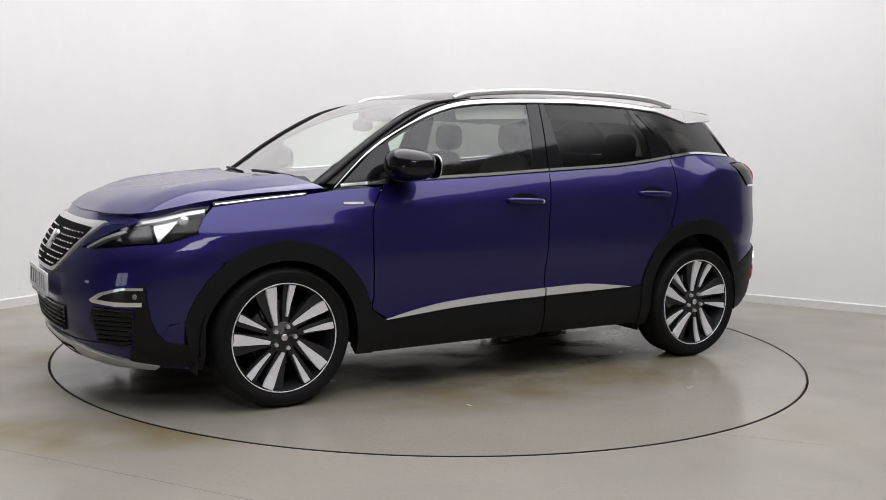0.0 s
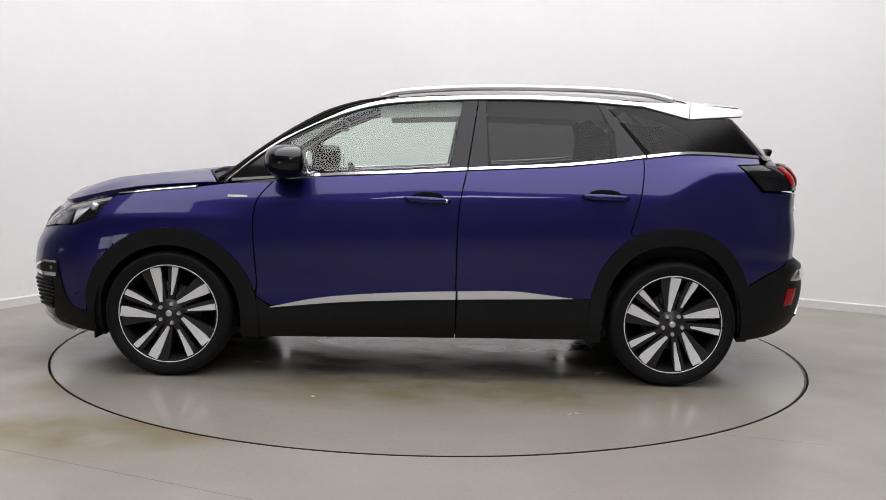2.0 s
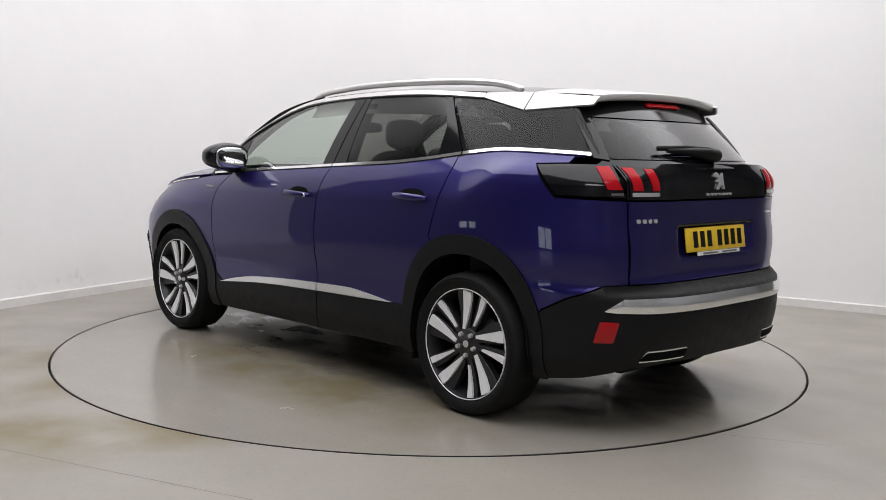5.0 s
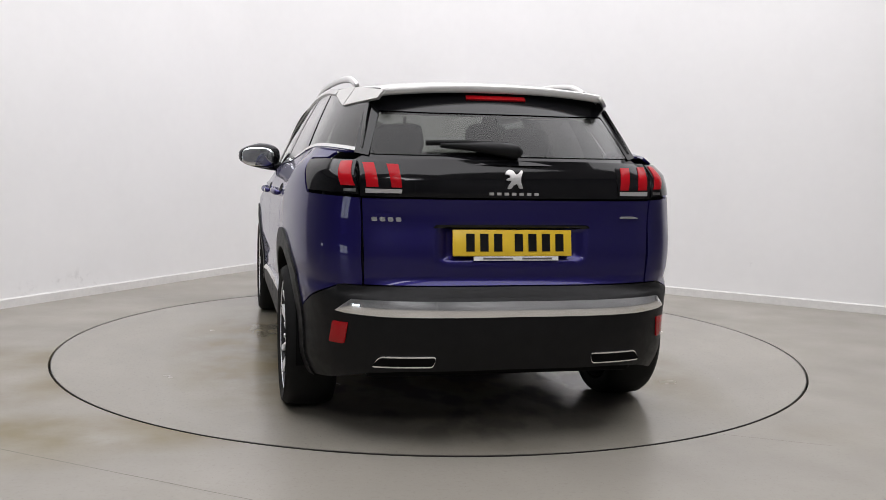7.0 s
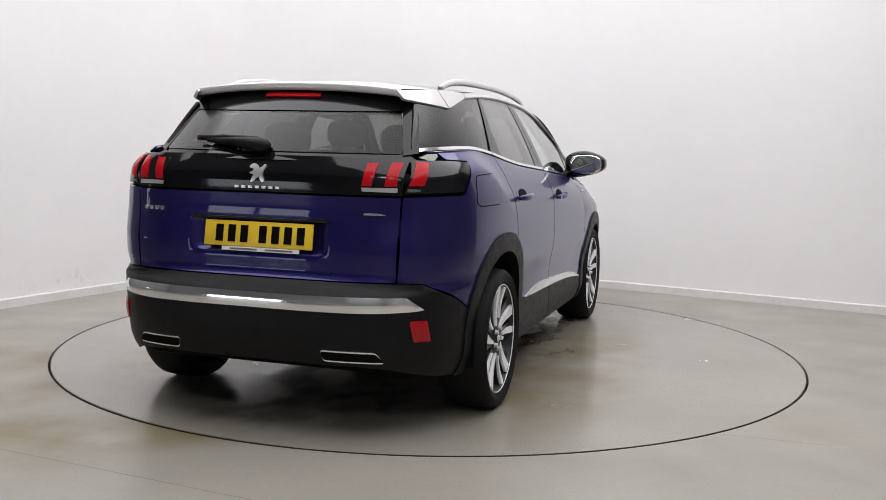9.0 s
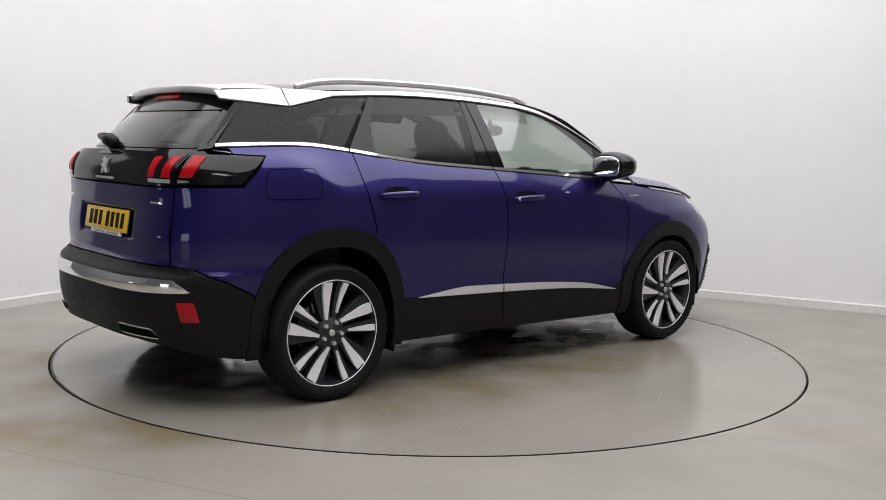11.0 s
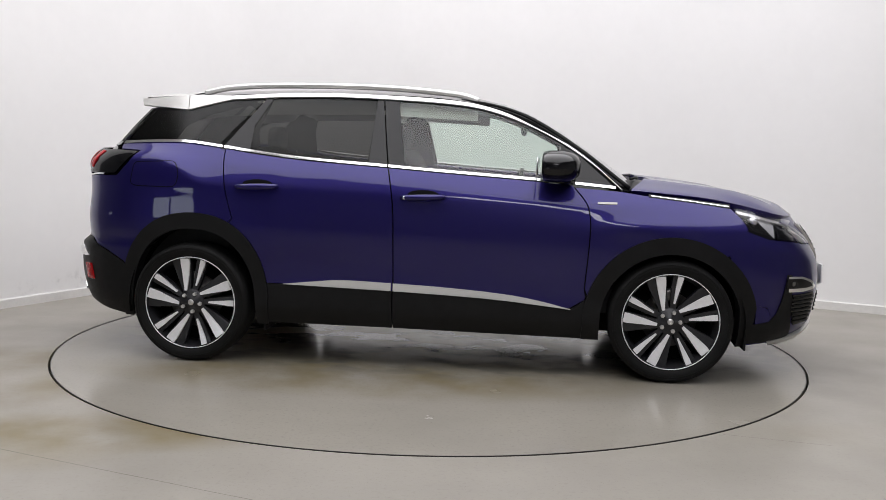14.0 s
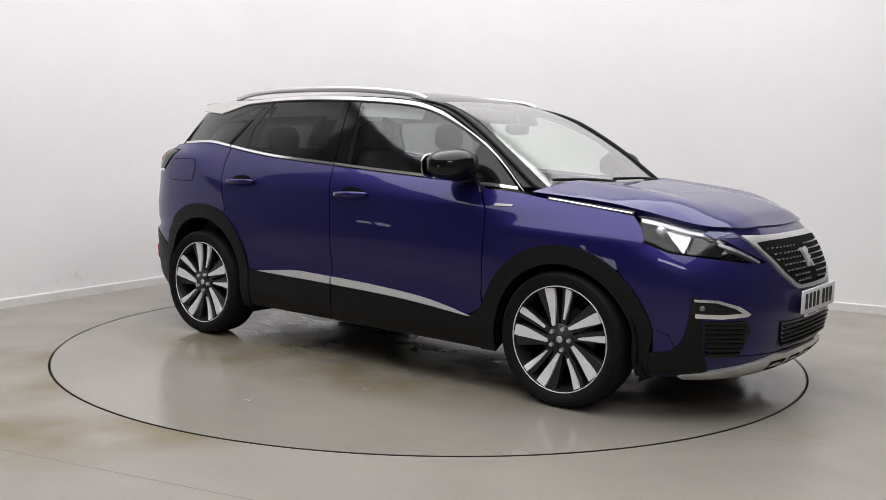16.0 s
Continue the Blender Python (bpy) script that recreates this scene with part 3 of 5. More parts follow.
def panel(name, form, view, poly, material, parent, off=0.0, thick=0.012, step=0.035, mirror=False, label="", dome=0.0, back=False, spin=1.0):
    """A piece of the car's skin: an outline seen in one view, laid on a form, with turned-in edges. mirror puts it on the right side."""
    scale = np.array((spin, 1.0))
    vs, fs, rim = lay_out([tuple(np.array(p) * scale) for p in poly], step)
    p, n = strike(form, view, vs / scale)
    if dome:
        rimpts = np.array([vs[a] for a, b in rim])
        d = np.sqrt(((vs[:, None] - rimpts[None]) ** 2).sum(-1)).min(1)
        o2 = off + dome * (1 - np.exp(-d / 0.012))
        p = p + n * o2[:, None]
    else:
        p = p + n * off
    low = p - n * thick - (n * dome if dome else 0)
    if mirror:
        p, n, low = p * (1, -1, 1), n * (1, -1, 1), low * (1, -1, 1)
    verts = [tuple(v) for v in p]
    ids, faces, normals = {}, [], [tuple(v) for v in n]
    for f in fs:
        a, b, c = (Vector(verts[i]) for i in f[:3])
        nn = (b - a).cross(c - a)
        faces.append(f if nn.dot(Vector(normals[f[0]])) > 0 else f[::-1])
    top = len(faces)
    dup = {}
    for a, b in rim:
        for i in (a, b):
            if i not in ids:
                dup[i] = len(verts)
                verts.append(tuple(p[i]))
                normals.append(None)
                ids[i] = len(verts)
                verts.append(tuple(low[i]))
                normals.append(None)
        faces.append((dup[a], dup[b], ids[b], ids[a]))
    if back:
        base = len(verts)
        verts += [tuple(v) for v in low]
        normals += [None] * len(low)
        faces += [tuple(base + i for i in f[::-1]) for f in faces[:top]]
    me = bpy.data.meshes.new(name)
    me.from_pydata(verts, [], faces)
    me.update()
    for q in me.polygons:
        q.use_smooth = q.index < top
    if not dome:
        me.normals_split_custom_set_from_vertices([nn if nn is not None else tuple(me.vertices[i].normal) for i, nn in enumerate(normals)])
    me.materials.append(material)
    ob = new(name, me)
    ob.parent = parent
    if label:
        tagged(ob, label)
    return ob


def both(name, form, view, poly, material, parent, **kw):
    return [panel(name, form, view, poly, material, parent, mirror=m, **kw) for m in (False, True)]


def arch(cx, cz, a, b, t0, t1, n=28, e=2.0):
    """Points of a wheel arch from angle t0 to t1, in degrees from ahead."""
    out = []
    for t in np.linspace(t0, t1, n):
        c, s = math.cos(radians(t)), math.sin(radians(t))
        k = (abs(c) ** e + abs(s) ** e) ** (-1 / e)
        out.append((cx + a * c * k, cz + b * s * k))
    return out


FX, RXL, WZ = 1.3375, -1.3375, 0.333


def farch(r, t0, t1, n=28):
    return arch(FX - 0.002, 0.325, r, r, t0, t1, n)


def rarch(r, t0, t1, n=28):
    return arch(-1.325, 0.325, r * 0.84, r, t0, t1, n, 2.25)


car = tagged(new("car"), "dark metallic blue family suv with black cladding and chrome trim", "car")

# ---------------------------------------------------------------- car: painted panels
G = 0.0035  # half a shut line

strip_top = bow([(0.80, 0.385), (0.62, 0.425), (0.44, 0.452), (0.14, 0.475), (-0.18, 0.489)])
strip_low = bow([(-0.18, 0.443), (0.14, 0.432), (0.44, 0.415), (0.80, 0.38)])
strip2_top = bow([(-0.19, 0.489), (-0.46, 0.496), (-0.62, 0.484), (-0.80, 0.464)])
strip2_low = bow([(-0.80, 0.46), (-0.62, 0.455), (-0.46, 0.451), (-0.19, 0.444)])

a_line = bow([(0.79, 1.052), (0.86, 0.97), (0.885, 0.90), (0.89, 0.80), (0.878, 0.60), (0.870, 0.50)])
b_line = bow([(-0.225, 1.122), (-0.195, 0.98), (-0.182, 0.83), (-0.18, 0.60), (-0.18, 0.44)])
c_line = bow([(-1.165, 1.205), (-1.16, 1.13), (-1.135, 0.99), (-1.09, 0.82)])


def belt(x0, x1, d=0.0, n=14):
    return [(x, float(z_shoulder(x)) + d) for x in np.linspace(x0, x1, n)]


front_door = inset(belt(-0.225, 0.79, -0.006) + a_line[1:] + [(0.878, 0.455), (0.874, 0.434), (0.80, 0.389)] + strip_low[::-1][1:] + b_line[::-1][1:-1], G)
doors_f = both("front_door", f_body, v_side, front_door, PAINT, car, step=0.025)
rear_door = inset(belt(-1.165, -0.225, -0.006) + b_line[1:] + strip2_low[::-1][1:] + [(-0.895, 0.46)] + rarch(0.515, 10, 62)[4:] + c_line[::-1], G)
doors_r = both("rear_door", f_body, v_side, rear_door, PAINT, car, step=0.025)

fender = inset(a_line[::-1] + [(0.80, 1.046), (1.04, 1.030), (1.2, 1.008), (1.45, 0.978), (1.645, 0.950), (1.70, 0.90), (1.735, 0.845), (1.70, 0.79), (1.66, 0.72)] + farch(0.462, 48, 165)[1:], G)
both("front_wing", f_body, v_side, fender, PAINT, car, step=0.025)

quarter = [rside(*p) for p in c_line[::-1] + [(-1.175, 1.205)] + belt(-1.2, -1.80, -0.006, 10)] + \
          [rside(-1.80, 1.19), rside(-1.66, 1.185), rside(-1.72, 1.12), rside(-1.79, 1.045)] + \
          [at_rear(0.72, 1.04), at_rear(0.638, 1.035), at_rear(0.632, 0.85), at_rear(0.625, 0.675), at_rear(0.70, 0.672), rside(-1.98, 0.665), rside(-1.86, 0.61), rside(-1.75, 0.55)] + \
          [rside(*p) for p in rarch(0.515, 158, 62)]
both("rear_quarter", f_body, v_rround, inset(quarter, G), PAINT, car, step=0.025)

gate = [(y, z) for y, z in ((-0.632, 1.035), (-0.628, 0.85), (-0.62, 0.675), (0.62, 0.675), (0.628, 0.85), (0.632, 1.035))]
tailgate = panel("tailgate", f_body, v_rear, inset(gate, G), PAINT, car, step=0.017)
panel("tailgate_panel", f_body, v_rear, inset([(-0.64, 1.195), (-0.64, 1.037), (0.64, 1.037), (0.64, 1.195), (0.3, 1.2), (-0.3, 1.2)], G), GLOSSB, car, label="gloss black panel between the tail lamps")

hood_edge = bow([(1.10, 0.80), (1.3, 0.785), (1.62, 0.752), (1.80, 0.71), (1.93, 0.64), (2.02, 0.50), (2.075, 0.30), (2.09, 0.0)])
hood = [(x, y) for x, y in hood_edge] + [(x, -y) for x, y in hood_edge[::-1][1:]] + bow([(1.10, -0.80), (1.2, -0.5), (1.27, 0.0), (1.2, 0.5), (1.10, 0.80)])[1:-1]
panel("bonnet", f_hood, v_top, inset(hood, G), PAINT, car, thick=0.045)


# nose between bonnet and bumper
def nose(p):
    """Body and bonnet forms joined."""
    return np.maximum(f_body(p), 4 * f_hood(p))


def mir(pts):
    """Close a half outline, given from the middle round to the middle, across the car."""
    return pts + [(-a, b) for a, b in pts[::-1] if abs(a) > 1e-6]


bumper_half = [(0.0, 0.875), at_front(0.25, 0.875), at_front(0.45, 0.875), at_front(0.60, 0.865)] + \
    [at_front(0.53, 0.815), at_front(0.44, 0.762), at_front(0.42, 0.745), at_front(0.52, 0.748), at_front(0.62, 0.758), fside(2.0, 0.772), fside(1.85, 0.79), fside(1.71, 0.838), fside(1.675, 0.785), fside(1.63, 0.72)] + \
    [fside(*p) for p in farch(0.462, 48.3, 14, 10)] + [fside(1.86, 0.42), fside(1.90, 0.33), at_front(0.70, 0.33), at_front(0.45, 0.32), (0.0, 0.32)]
panel("front_bumper", f_body, v_fround, mir(bumper_half), PAINT, car, off=-0.002, thick=0.02)
panel("bumper_top", nose, v_front, mir([(0.0, 0.912), (0.3, 0.914), (0.46, 0.914), (0.57, 0.902), (0.64, 0.88), (0.62, 0.858), (0.45, 0.858), (0.0, 0.858)]), PAINT, car)
low_half = [(0.0, 0.315), at_front(0.45, 0.315), at_front(0.72, 0.325), fside(1.90, 0.325), fside(1.86, 0.415), fside(1.795, 0.435), fside(1.76, 0.20), at_front(0.70, 0.21), (0.0, 0.21)]
panel("front_lower_bumper", f_body, v_fround, mir(low_half), PAINT, car, off=-0.001, thick=0.03)

# ---------------------------------------------------------------- car: black cladding
fr_out, fr_in = farch(0.469, 178, 12, 40), farch(0.378, 12, 178, 40)
both("front_arch_cladding", f_body, v_side, fr_out + [(1.76, 0.21), (1.70, 0.20)] + fr_in + [(0.955, 0.22), (0.86, 0.22)], BLACK, car, off=0.010, thick=0.07, step=0.03)
re_out, re_in = rarch(0.522, 170, 8, 40), rarch(0.432, 8, 172, 40)
both("rear_arch_cladding", f_body, v_side, re_out + [(-0.89, 0.23), (-0.955, 0.23)] + re_in + [(-1.70, 0.24), (-1.76, 0.24)], BLACK, car, off=0.010, thick=0.07, step=0.03)
both("front_sill_cladding", f_body, v_side, [(0.87, 0.22), (-0.178, 0.235)] + strip_low + [(0.875, 0.434)], BLACK, car, off=0.004, thick=0.05)
both("rear_sill_cladding", f_body, v_side, [(-0.184, 0.235), (-0.90, 0.24), (-0.915, 0.46)] + strip2_low, BLACK, car, off=0.004, thick=0.05)
both("front_door_strip", f_body, v_side, inset(strip_top + strip_low, 0.001), STRIP, car, off=0.012, thick=0.02, step=0.02)
both("rear_door_strip", f_body, v_side, inset(strip2_top + strip2_low, 0.001), STRIP, car, off=0.012, thick=0.02, step=0.02)

rb_half = [(0.0, 0.672), at_rear(0.62, 0.672), at_rear(0.72, 0.67), rside(-1.98, 0.66), rside(-1.86, 0.605), rside(-1.75, 0.545)] + \
    [rside(*p) for p in rarch(0.518, 158, 172, 5)] + [rside(-1.75, 0.24), rside(-1.9, 0.26), at_rear(0.6, 0.31), at_rear(0.45, 0.325), (0.0, 0.33)]
panel("rear_bumper", f_body, v_rround, mir(rb_half), BLACK, car, off=0.002, thick=0.04)
ch_half = [(0.0, 0.622), at_rear(0.55, 0.622), at_rear(0.672, 0.620), at_rear(0.73, 0.566), at_rear(0.70, 0.561), at_rear(0.55, 0.556), (0.0, 0.558)]
panel("rear_bumper_trim", f_body, v_rround, mir(ch_half), CHROME, car, off=0.008, thick=0.02, label="chrome trim across the rear bumper", dome=0.006, step=0.02)

# ---------------------------------------------------------------- car: roof, glass, pillars
cant = bow([(1.045, 1.045), (0.84, 1.215), (0.59, 1.362), (0.32, 1.465), (0.05, 1.506), (-0.44, 1.528), (-0.81, 1.526), (-1.18, 1.505)])
roof_edge = bow([(0.30, 0.60), (0.05, 0.605), (-0.44, 0.605), (-0.9, 0.60), (-1.3, 0.59), (-1.52, 0.562), (-1.655, 0.50), (-1.73, 0.3), (-1.748, 0.0)])
roof = [(x, y) for x, y in roof_edge] + [(x, -y) for x, y in roof_edge[::-1][1:]] + bow([(0.30, -0.60), (0.37, -0.3), (0.39, 0.0), (0.37, 0.3), (0.30, 0.60)])[1:-1]
panel("roof", f_roof, v_top, roof, GLOSSB, car, thick=0.03, label="gloss black roof with a glass panel", step=0.05)
ws = bow([(1.10, 0.652), (0.84, 0.622), (0.59, 0.575), (0.33, 0.53)]) + bow([(0.37, 0.3), (0.39, 0.0), (0.37, -0.3)]) + \
    bow([(0.33, -0.53), (0.59, -0.575), (0.84, -0.622), (1.10, -0.652)]) + bow([(1.17, -0.5), (1.24, 0.0), (1.17, 0.5)])
windscreen = panel("windscreen", f_roof, v_top, inset(ws, 0.004), SCREEN, car, off=0.004, thick=0.004, step=0.05)


a_edge_in = bow([(1.11, 0.650), (0.84, 0.620), (0.59, 0.573), (0.33, 0.528)])
a_edge_out = bow([(0.32, 0.63), (0.59, 0.69), (0.84, 0.742), (1.05, 0.80)])
both("a_pillar", f_roof, v_top, a_edge_in + a_edge_out, BLACK, car, thick=0.03, label="gloss black windscreen pillar")


for s in (1, -1):
    bm = bmesh.new()
    edge = bow([(1.10, 0.735), (0.84, 0.700), (0.59, 0.645), (0.36, 0.596), (0.15, 0.594)])
    pp, pn = strike(f_roof, v_top, edge)
    tube(bm, [(p[0] + n[0] * 0.006, (p[1] + n[1] * 0.006) * s, p[2] + n[2] * 0.006) for p, n in zip(pp, pn)], [0.013 * (1 - 0.75 * max(0.0, (i / (len(pp) - 1) - 0.55) / 0.45)) for i in range(len(pp))], 8, 1.0)
    part("pillar_trim", bm, BLACK, car)


def band(line, below, above):
    """An outline of even width along a line."""
    return [(x, z + above) for x, z in line] + [(x, z - below) for x, z in line[::-1]]


def skew(line, w):
    """An outline of even width w under a line, square to its run."""
    out = []
    for i, (x, z) in enumerate(line):
        a, b = line[max(i - 1, 0)], line[min(i + 1, len(line) - 1)]
        dx, dz = b[0] - a[0], b[1] - a[1]
        ln = math.hypot(dx, dz)
        out.append((x + dz / ln * -w * -1, z + dx / ln * w))
    return line + out[::-1]


# waist trim in three lengths, roof-edge trim in two
for x0, x1 in ((1.02, -0.226), (-0.234, -1.175), (-1.185, -1.828)):
    both("waist_trim", f_glass, v_side, band(belt(x0, x1, 0, 16), 0.005, 0.009), CHROME, car, off=0.008, thick=0.014, step=0.03)
both("roof_edge_trim", f_glass, v_side, skew(cant, 0.021), SATIN, car, off=0.012, thick=0.02, step=0.02, label="bright silver trim along the roof edge")
wedge = [(-1.182, 1.508), (-1.182, 1.484), (-1.25, 1.468), (-1.432, 1.424), (-1.445, 1.508)]
both("roof_wedge", f_glass, v_side, wedge, SILVER, car, off=0.009, thick=0.02, label="silver wedge at the roof edge")
wedge2 = [(-1.437, 1.424), (-1.60, 1.437), (-1.752, 1.449), (-1.766, 1.486), (-1.45, 1.508)]
both("spoiler_side", f_glass, v_side, wedge2, SILVER, car, off=0.008, thick=0.014, label="silver end of the roof spoiler")

# side windows
win_f = [(0.72, 1.084), (0.3, 1.108), (-0.135, 1.139), (-0.197, 1.498)] + bow([(0.05, 1.482), (0.32, 1.440), (0.55, 1.352), (0.72, 1.262)])
both("front_window", f_glass, v_side, rounded(win_f, 0.02), GLASS, car, off=0.0, thick=0.004, step=0.06)
win_r = [(-0.337, 1.15), (-0.70, 1.174), (-1.02, 1.203), (-1.012, 1.34), (-0.925, 1.503), (-0.60, 1.505), (-0.325, 1.503)]
both("rear_window_glass", f_glass, v_side, rounded(win_r, 0.025), PRIV, car, off=0.0, thick=0.004, step=0.06, label="dark tinted rear door window")
win_q = [(-1.205, 1.232), (-1.86, 1.236), (-1.785, 1.33), (-1.69, 1.435), (-1.60, 1.44), (-1.436, 1.42), (-1.16, 1.503), (-0.965, 1.51)]
both("quarter_glass", f_glass, v_side, rounded(win_q, 0.01), PRIV, car, off=0.0, thick=0.004, step=0.05, label="dark tinted quarter window")
frame_f = [(-0.135, 1.135), (-0.225, 1.14), (-0.285, 1.525), (-0.205, 1.525)]
both("front_door_pillar", f_glass, v_side, frame_f, GLOSSB, car, off=0.002)
frame_r = [(-0.233, 1.14), (-0.337, 1.148), (-0.322, 1.525), (-0.292, 1.525)]
both("rear_door_pillar", f_glass, v_side, frame_r, GLOSSB, car, off=0.002)
both("front_window_frame", f_glass, v_side, bow([(-0.197, 1.497), (0.05, 1.482), (0.32, 1.440), (0.55, 1.352), (0.72, 1.262)]) + bow([(0.76, 1.262), (0.59, 1.362), (0.32, 1.465), (0.05, 1.508), (-0.205, 1.52)]), GLOSSB, car, off=0.002)
both("rear_window_frame", f_glass, v_side, [(-0.322, 1.502), (-0.60, 1.503), (-0.925, 1.501), (-1.014, 1.34), (-1.022, 1.198), (-1.175, 1.222), (-0.955, 1.51), (-0.93, 1.527), (-0.322, 1.525)], GLOSSB, car, off=0.002)
both("mirror_sail", f_glass, v_side, [(0.72, 1.08), (0.72, 1.265), (0.80, 1.232), (0.98, 1.08), (1.01, 1.05)], GLOSSB, car, off=0.002)

both("d_pillar", f_glass, v_side, [(-1.50, 1.237), (-1.855, 1.237), (-1.78, 1.33), (-1.688, 1.436), (-1.43, 1.428), (-1.16, 1.508), (-1.0, 1.515), (-1.03, 1.475), (-1.30, 1.40), (-1.43, 1.34)], INNER, car, off=-0.010, thick=0.0, step=0.05)


def f_ledge(p):
    return p[..., 2] - (z_shoulder(p[..., 0]) - 0.004)


ledge = [(x, float(w_shoulder(x)) - 0.03 - 0.09 * min(1.0, max(0.0, (-1.2 - x) / 0.63)) ** 2) for x in np.linspace(-1.2, -1.79, 10)]
ledge += [(x, float((w_shoulder(x) + rear_ledge(x)) * (1 - (abs(x) / 2.06) ** 8) ** (1 / 3.3)) - 0.002) for x in np.linspace(-1.80, -1.2, 12)]
both("quarter_ledge", f_ledge, v_top, ledge, PAINT, car, thick=0.01)

# rear screen
rear_screen = [(-0.585, 1.213), (0.585, 1.213), (0.515, 1.395), (0.3, 1.39), (-0.3, 1.39), (-0.515, 1.395)]
panel("rear_screen", f_back, v_rear, rounded(rear_screen, 0.02), PRIV, car, thick=0.004, step=0.05, label="dark tinted rear screen")
both("rear_screen_side", f_back, v_rear, [(0.587, 1.205), (0.640, 1.215), (0.605, 1.33), (0.565, 1.43), (0.55, 1.475), (0.50, 1.44), (0.517, 1.397)], GLOSSB, car, off=0.002)
# black upper band of the screen, the spoiler's shadow included in its colour
panel("spoiler_underside", f_back, v_rear, mir([(0.0, 1.50), (0.45, 1.486), (0.505, 1.475), (0.52, 1.46), (0.513, 1.397), (0.3, 1.392), (0.0, 1.392)]), GLOSSB, car, off=0.004, thick=0.02)
panel("high_brake_lamp", f_back, v_rear, [(-0.137, 1.452), (0.137, 1.452), (0.135, 1.468), (-0.135, 1.468)], REFL, car, off=0.012, thick=0.012)
panel("screen_lower_seal", f_back, v_rear, [(-0.66, 1.18), (0.66, 1.18), (0.60, 1.214), (-0.60, 1.214)], GLOSSB, car, off=-0.004)

# rear wiper
bm = bmesh.new()
tube(bm, [(-2.055, -0.03, 1.225), (-2.06, -0.01, 1.235), (-2.055, 0.06, 1.243), (-2.03, 0.16, 1.250), (-2.0, 0.30, 1.254)], [0.024, 0.036, 0.034, 0.022, 0.012], 10, 0.9)
tube(bm, [(-2.045, 0.02, 1.262), (-2.02, 0.2, 1.268), (-1.985, 0.36, 1.262)], 0.008, 6, 1.6)
part("rear_wiper", bm, BLACK, car)

def spoiler():
    """Silver roof spoiler: a shell that runs on from the roof, turns down at its rear edge and back under."""
    rows = [[] for _ in range(13)]
    for u in np.linspace(-1, 1, 33):
        edge = -1.775 + 0.04 * abs(u) ** 2.6
        line = []
        for t in np.linspace(0, 1, 8):
            x, y = -1.44 + (edge + 1.44) * t, (0.574 - 0.062 * t) * u
            line.append((x, y, float(z_roof(x)) - float(roof_drop(x)) * (abs(y) / 0.62) ** 2.4 + 0.004 + 0.004 * t))
        x, y, z = line[-1]
        line += [(x - 0.005, y, z - 0.006), (x - 0.003, y, z - 0.030), (x + 0.004, y, z - 0.036), (x + 0.05, y, z - 0.030), (x + 0.16, y * 0.99, z - 0.022)]
        for row, p in zip(rows, line):
            row.append(p)
    bm = bmesh.new()
    grid_faces(bm, rows)
    return part("roof_spoiler", bm, SILVER, car, "silver roof spoiler over the rear screen", angle=50)


spoiler()

# roof rails
for s in (1, -1):
    bm = bmesh.new()
    pts = [(0.25, 0.585, 1.508), (0.17, 0.588, 1.535), (0.05, 0.59, 1.55), (-0.2, 0.588, 1.569), (-0.5, 0.585, 1.578), (-0.9, 0.578, 1.577), (-1.15, 0.572, 1.565), (-1.27, 0.57, 1.548), (-1.36, 0.568, 1.525)]
    pts = [tuple(p) for p in bow(pts, 4)]
    tube(bm, [(x, y * s, z) for x, y, z in pts], 0.013, 8, 1.3)
    part("roof_rail", bm, SATIN, car, "satin silver roof rail")

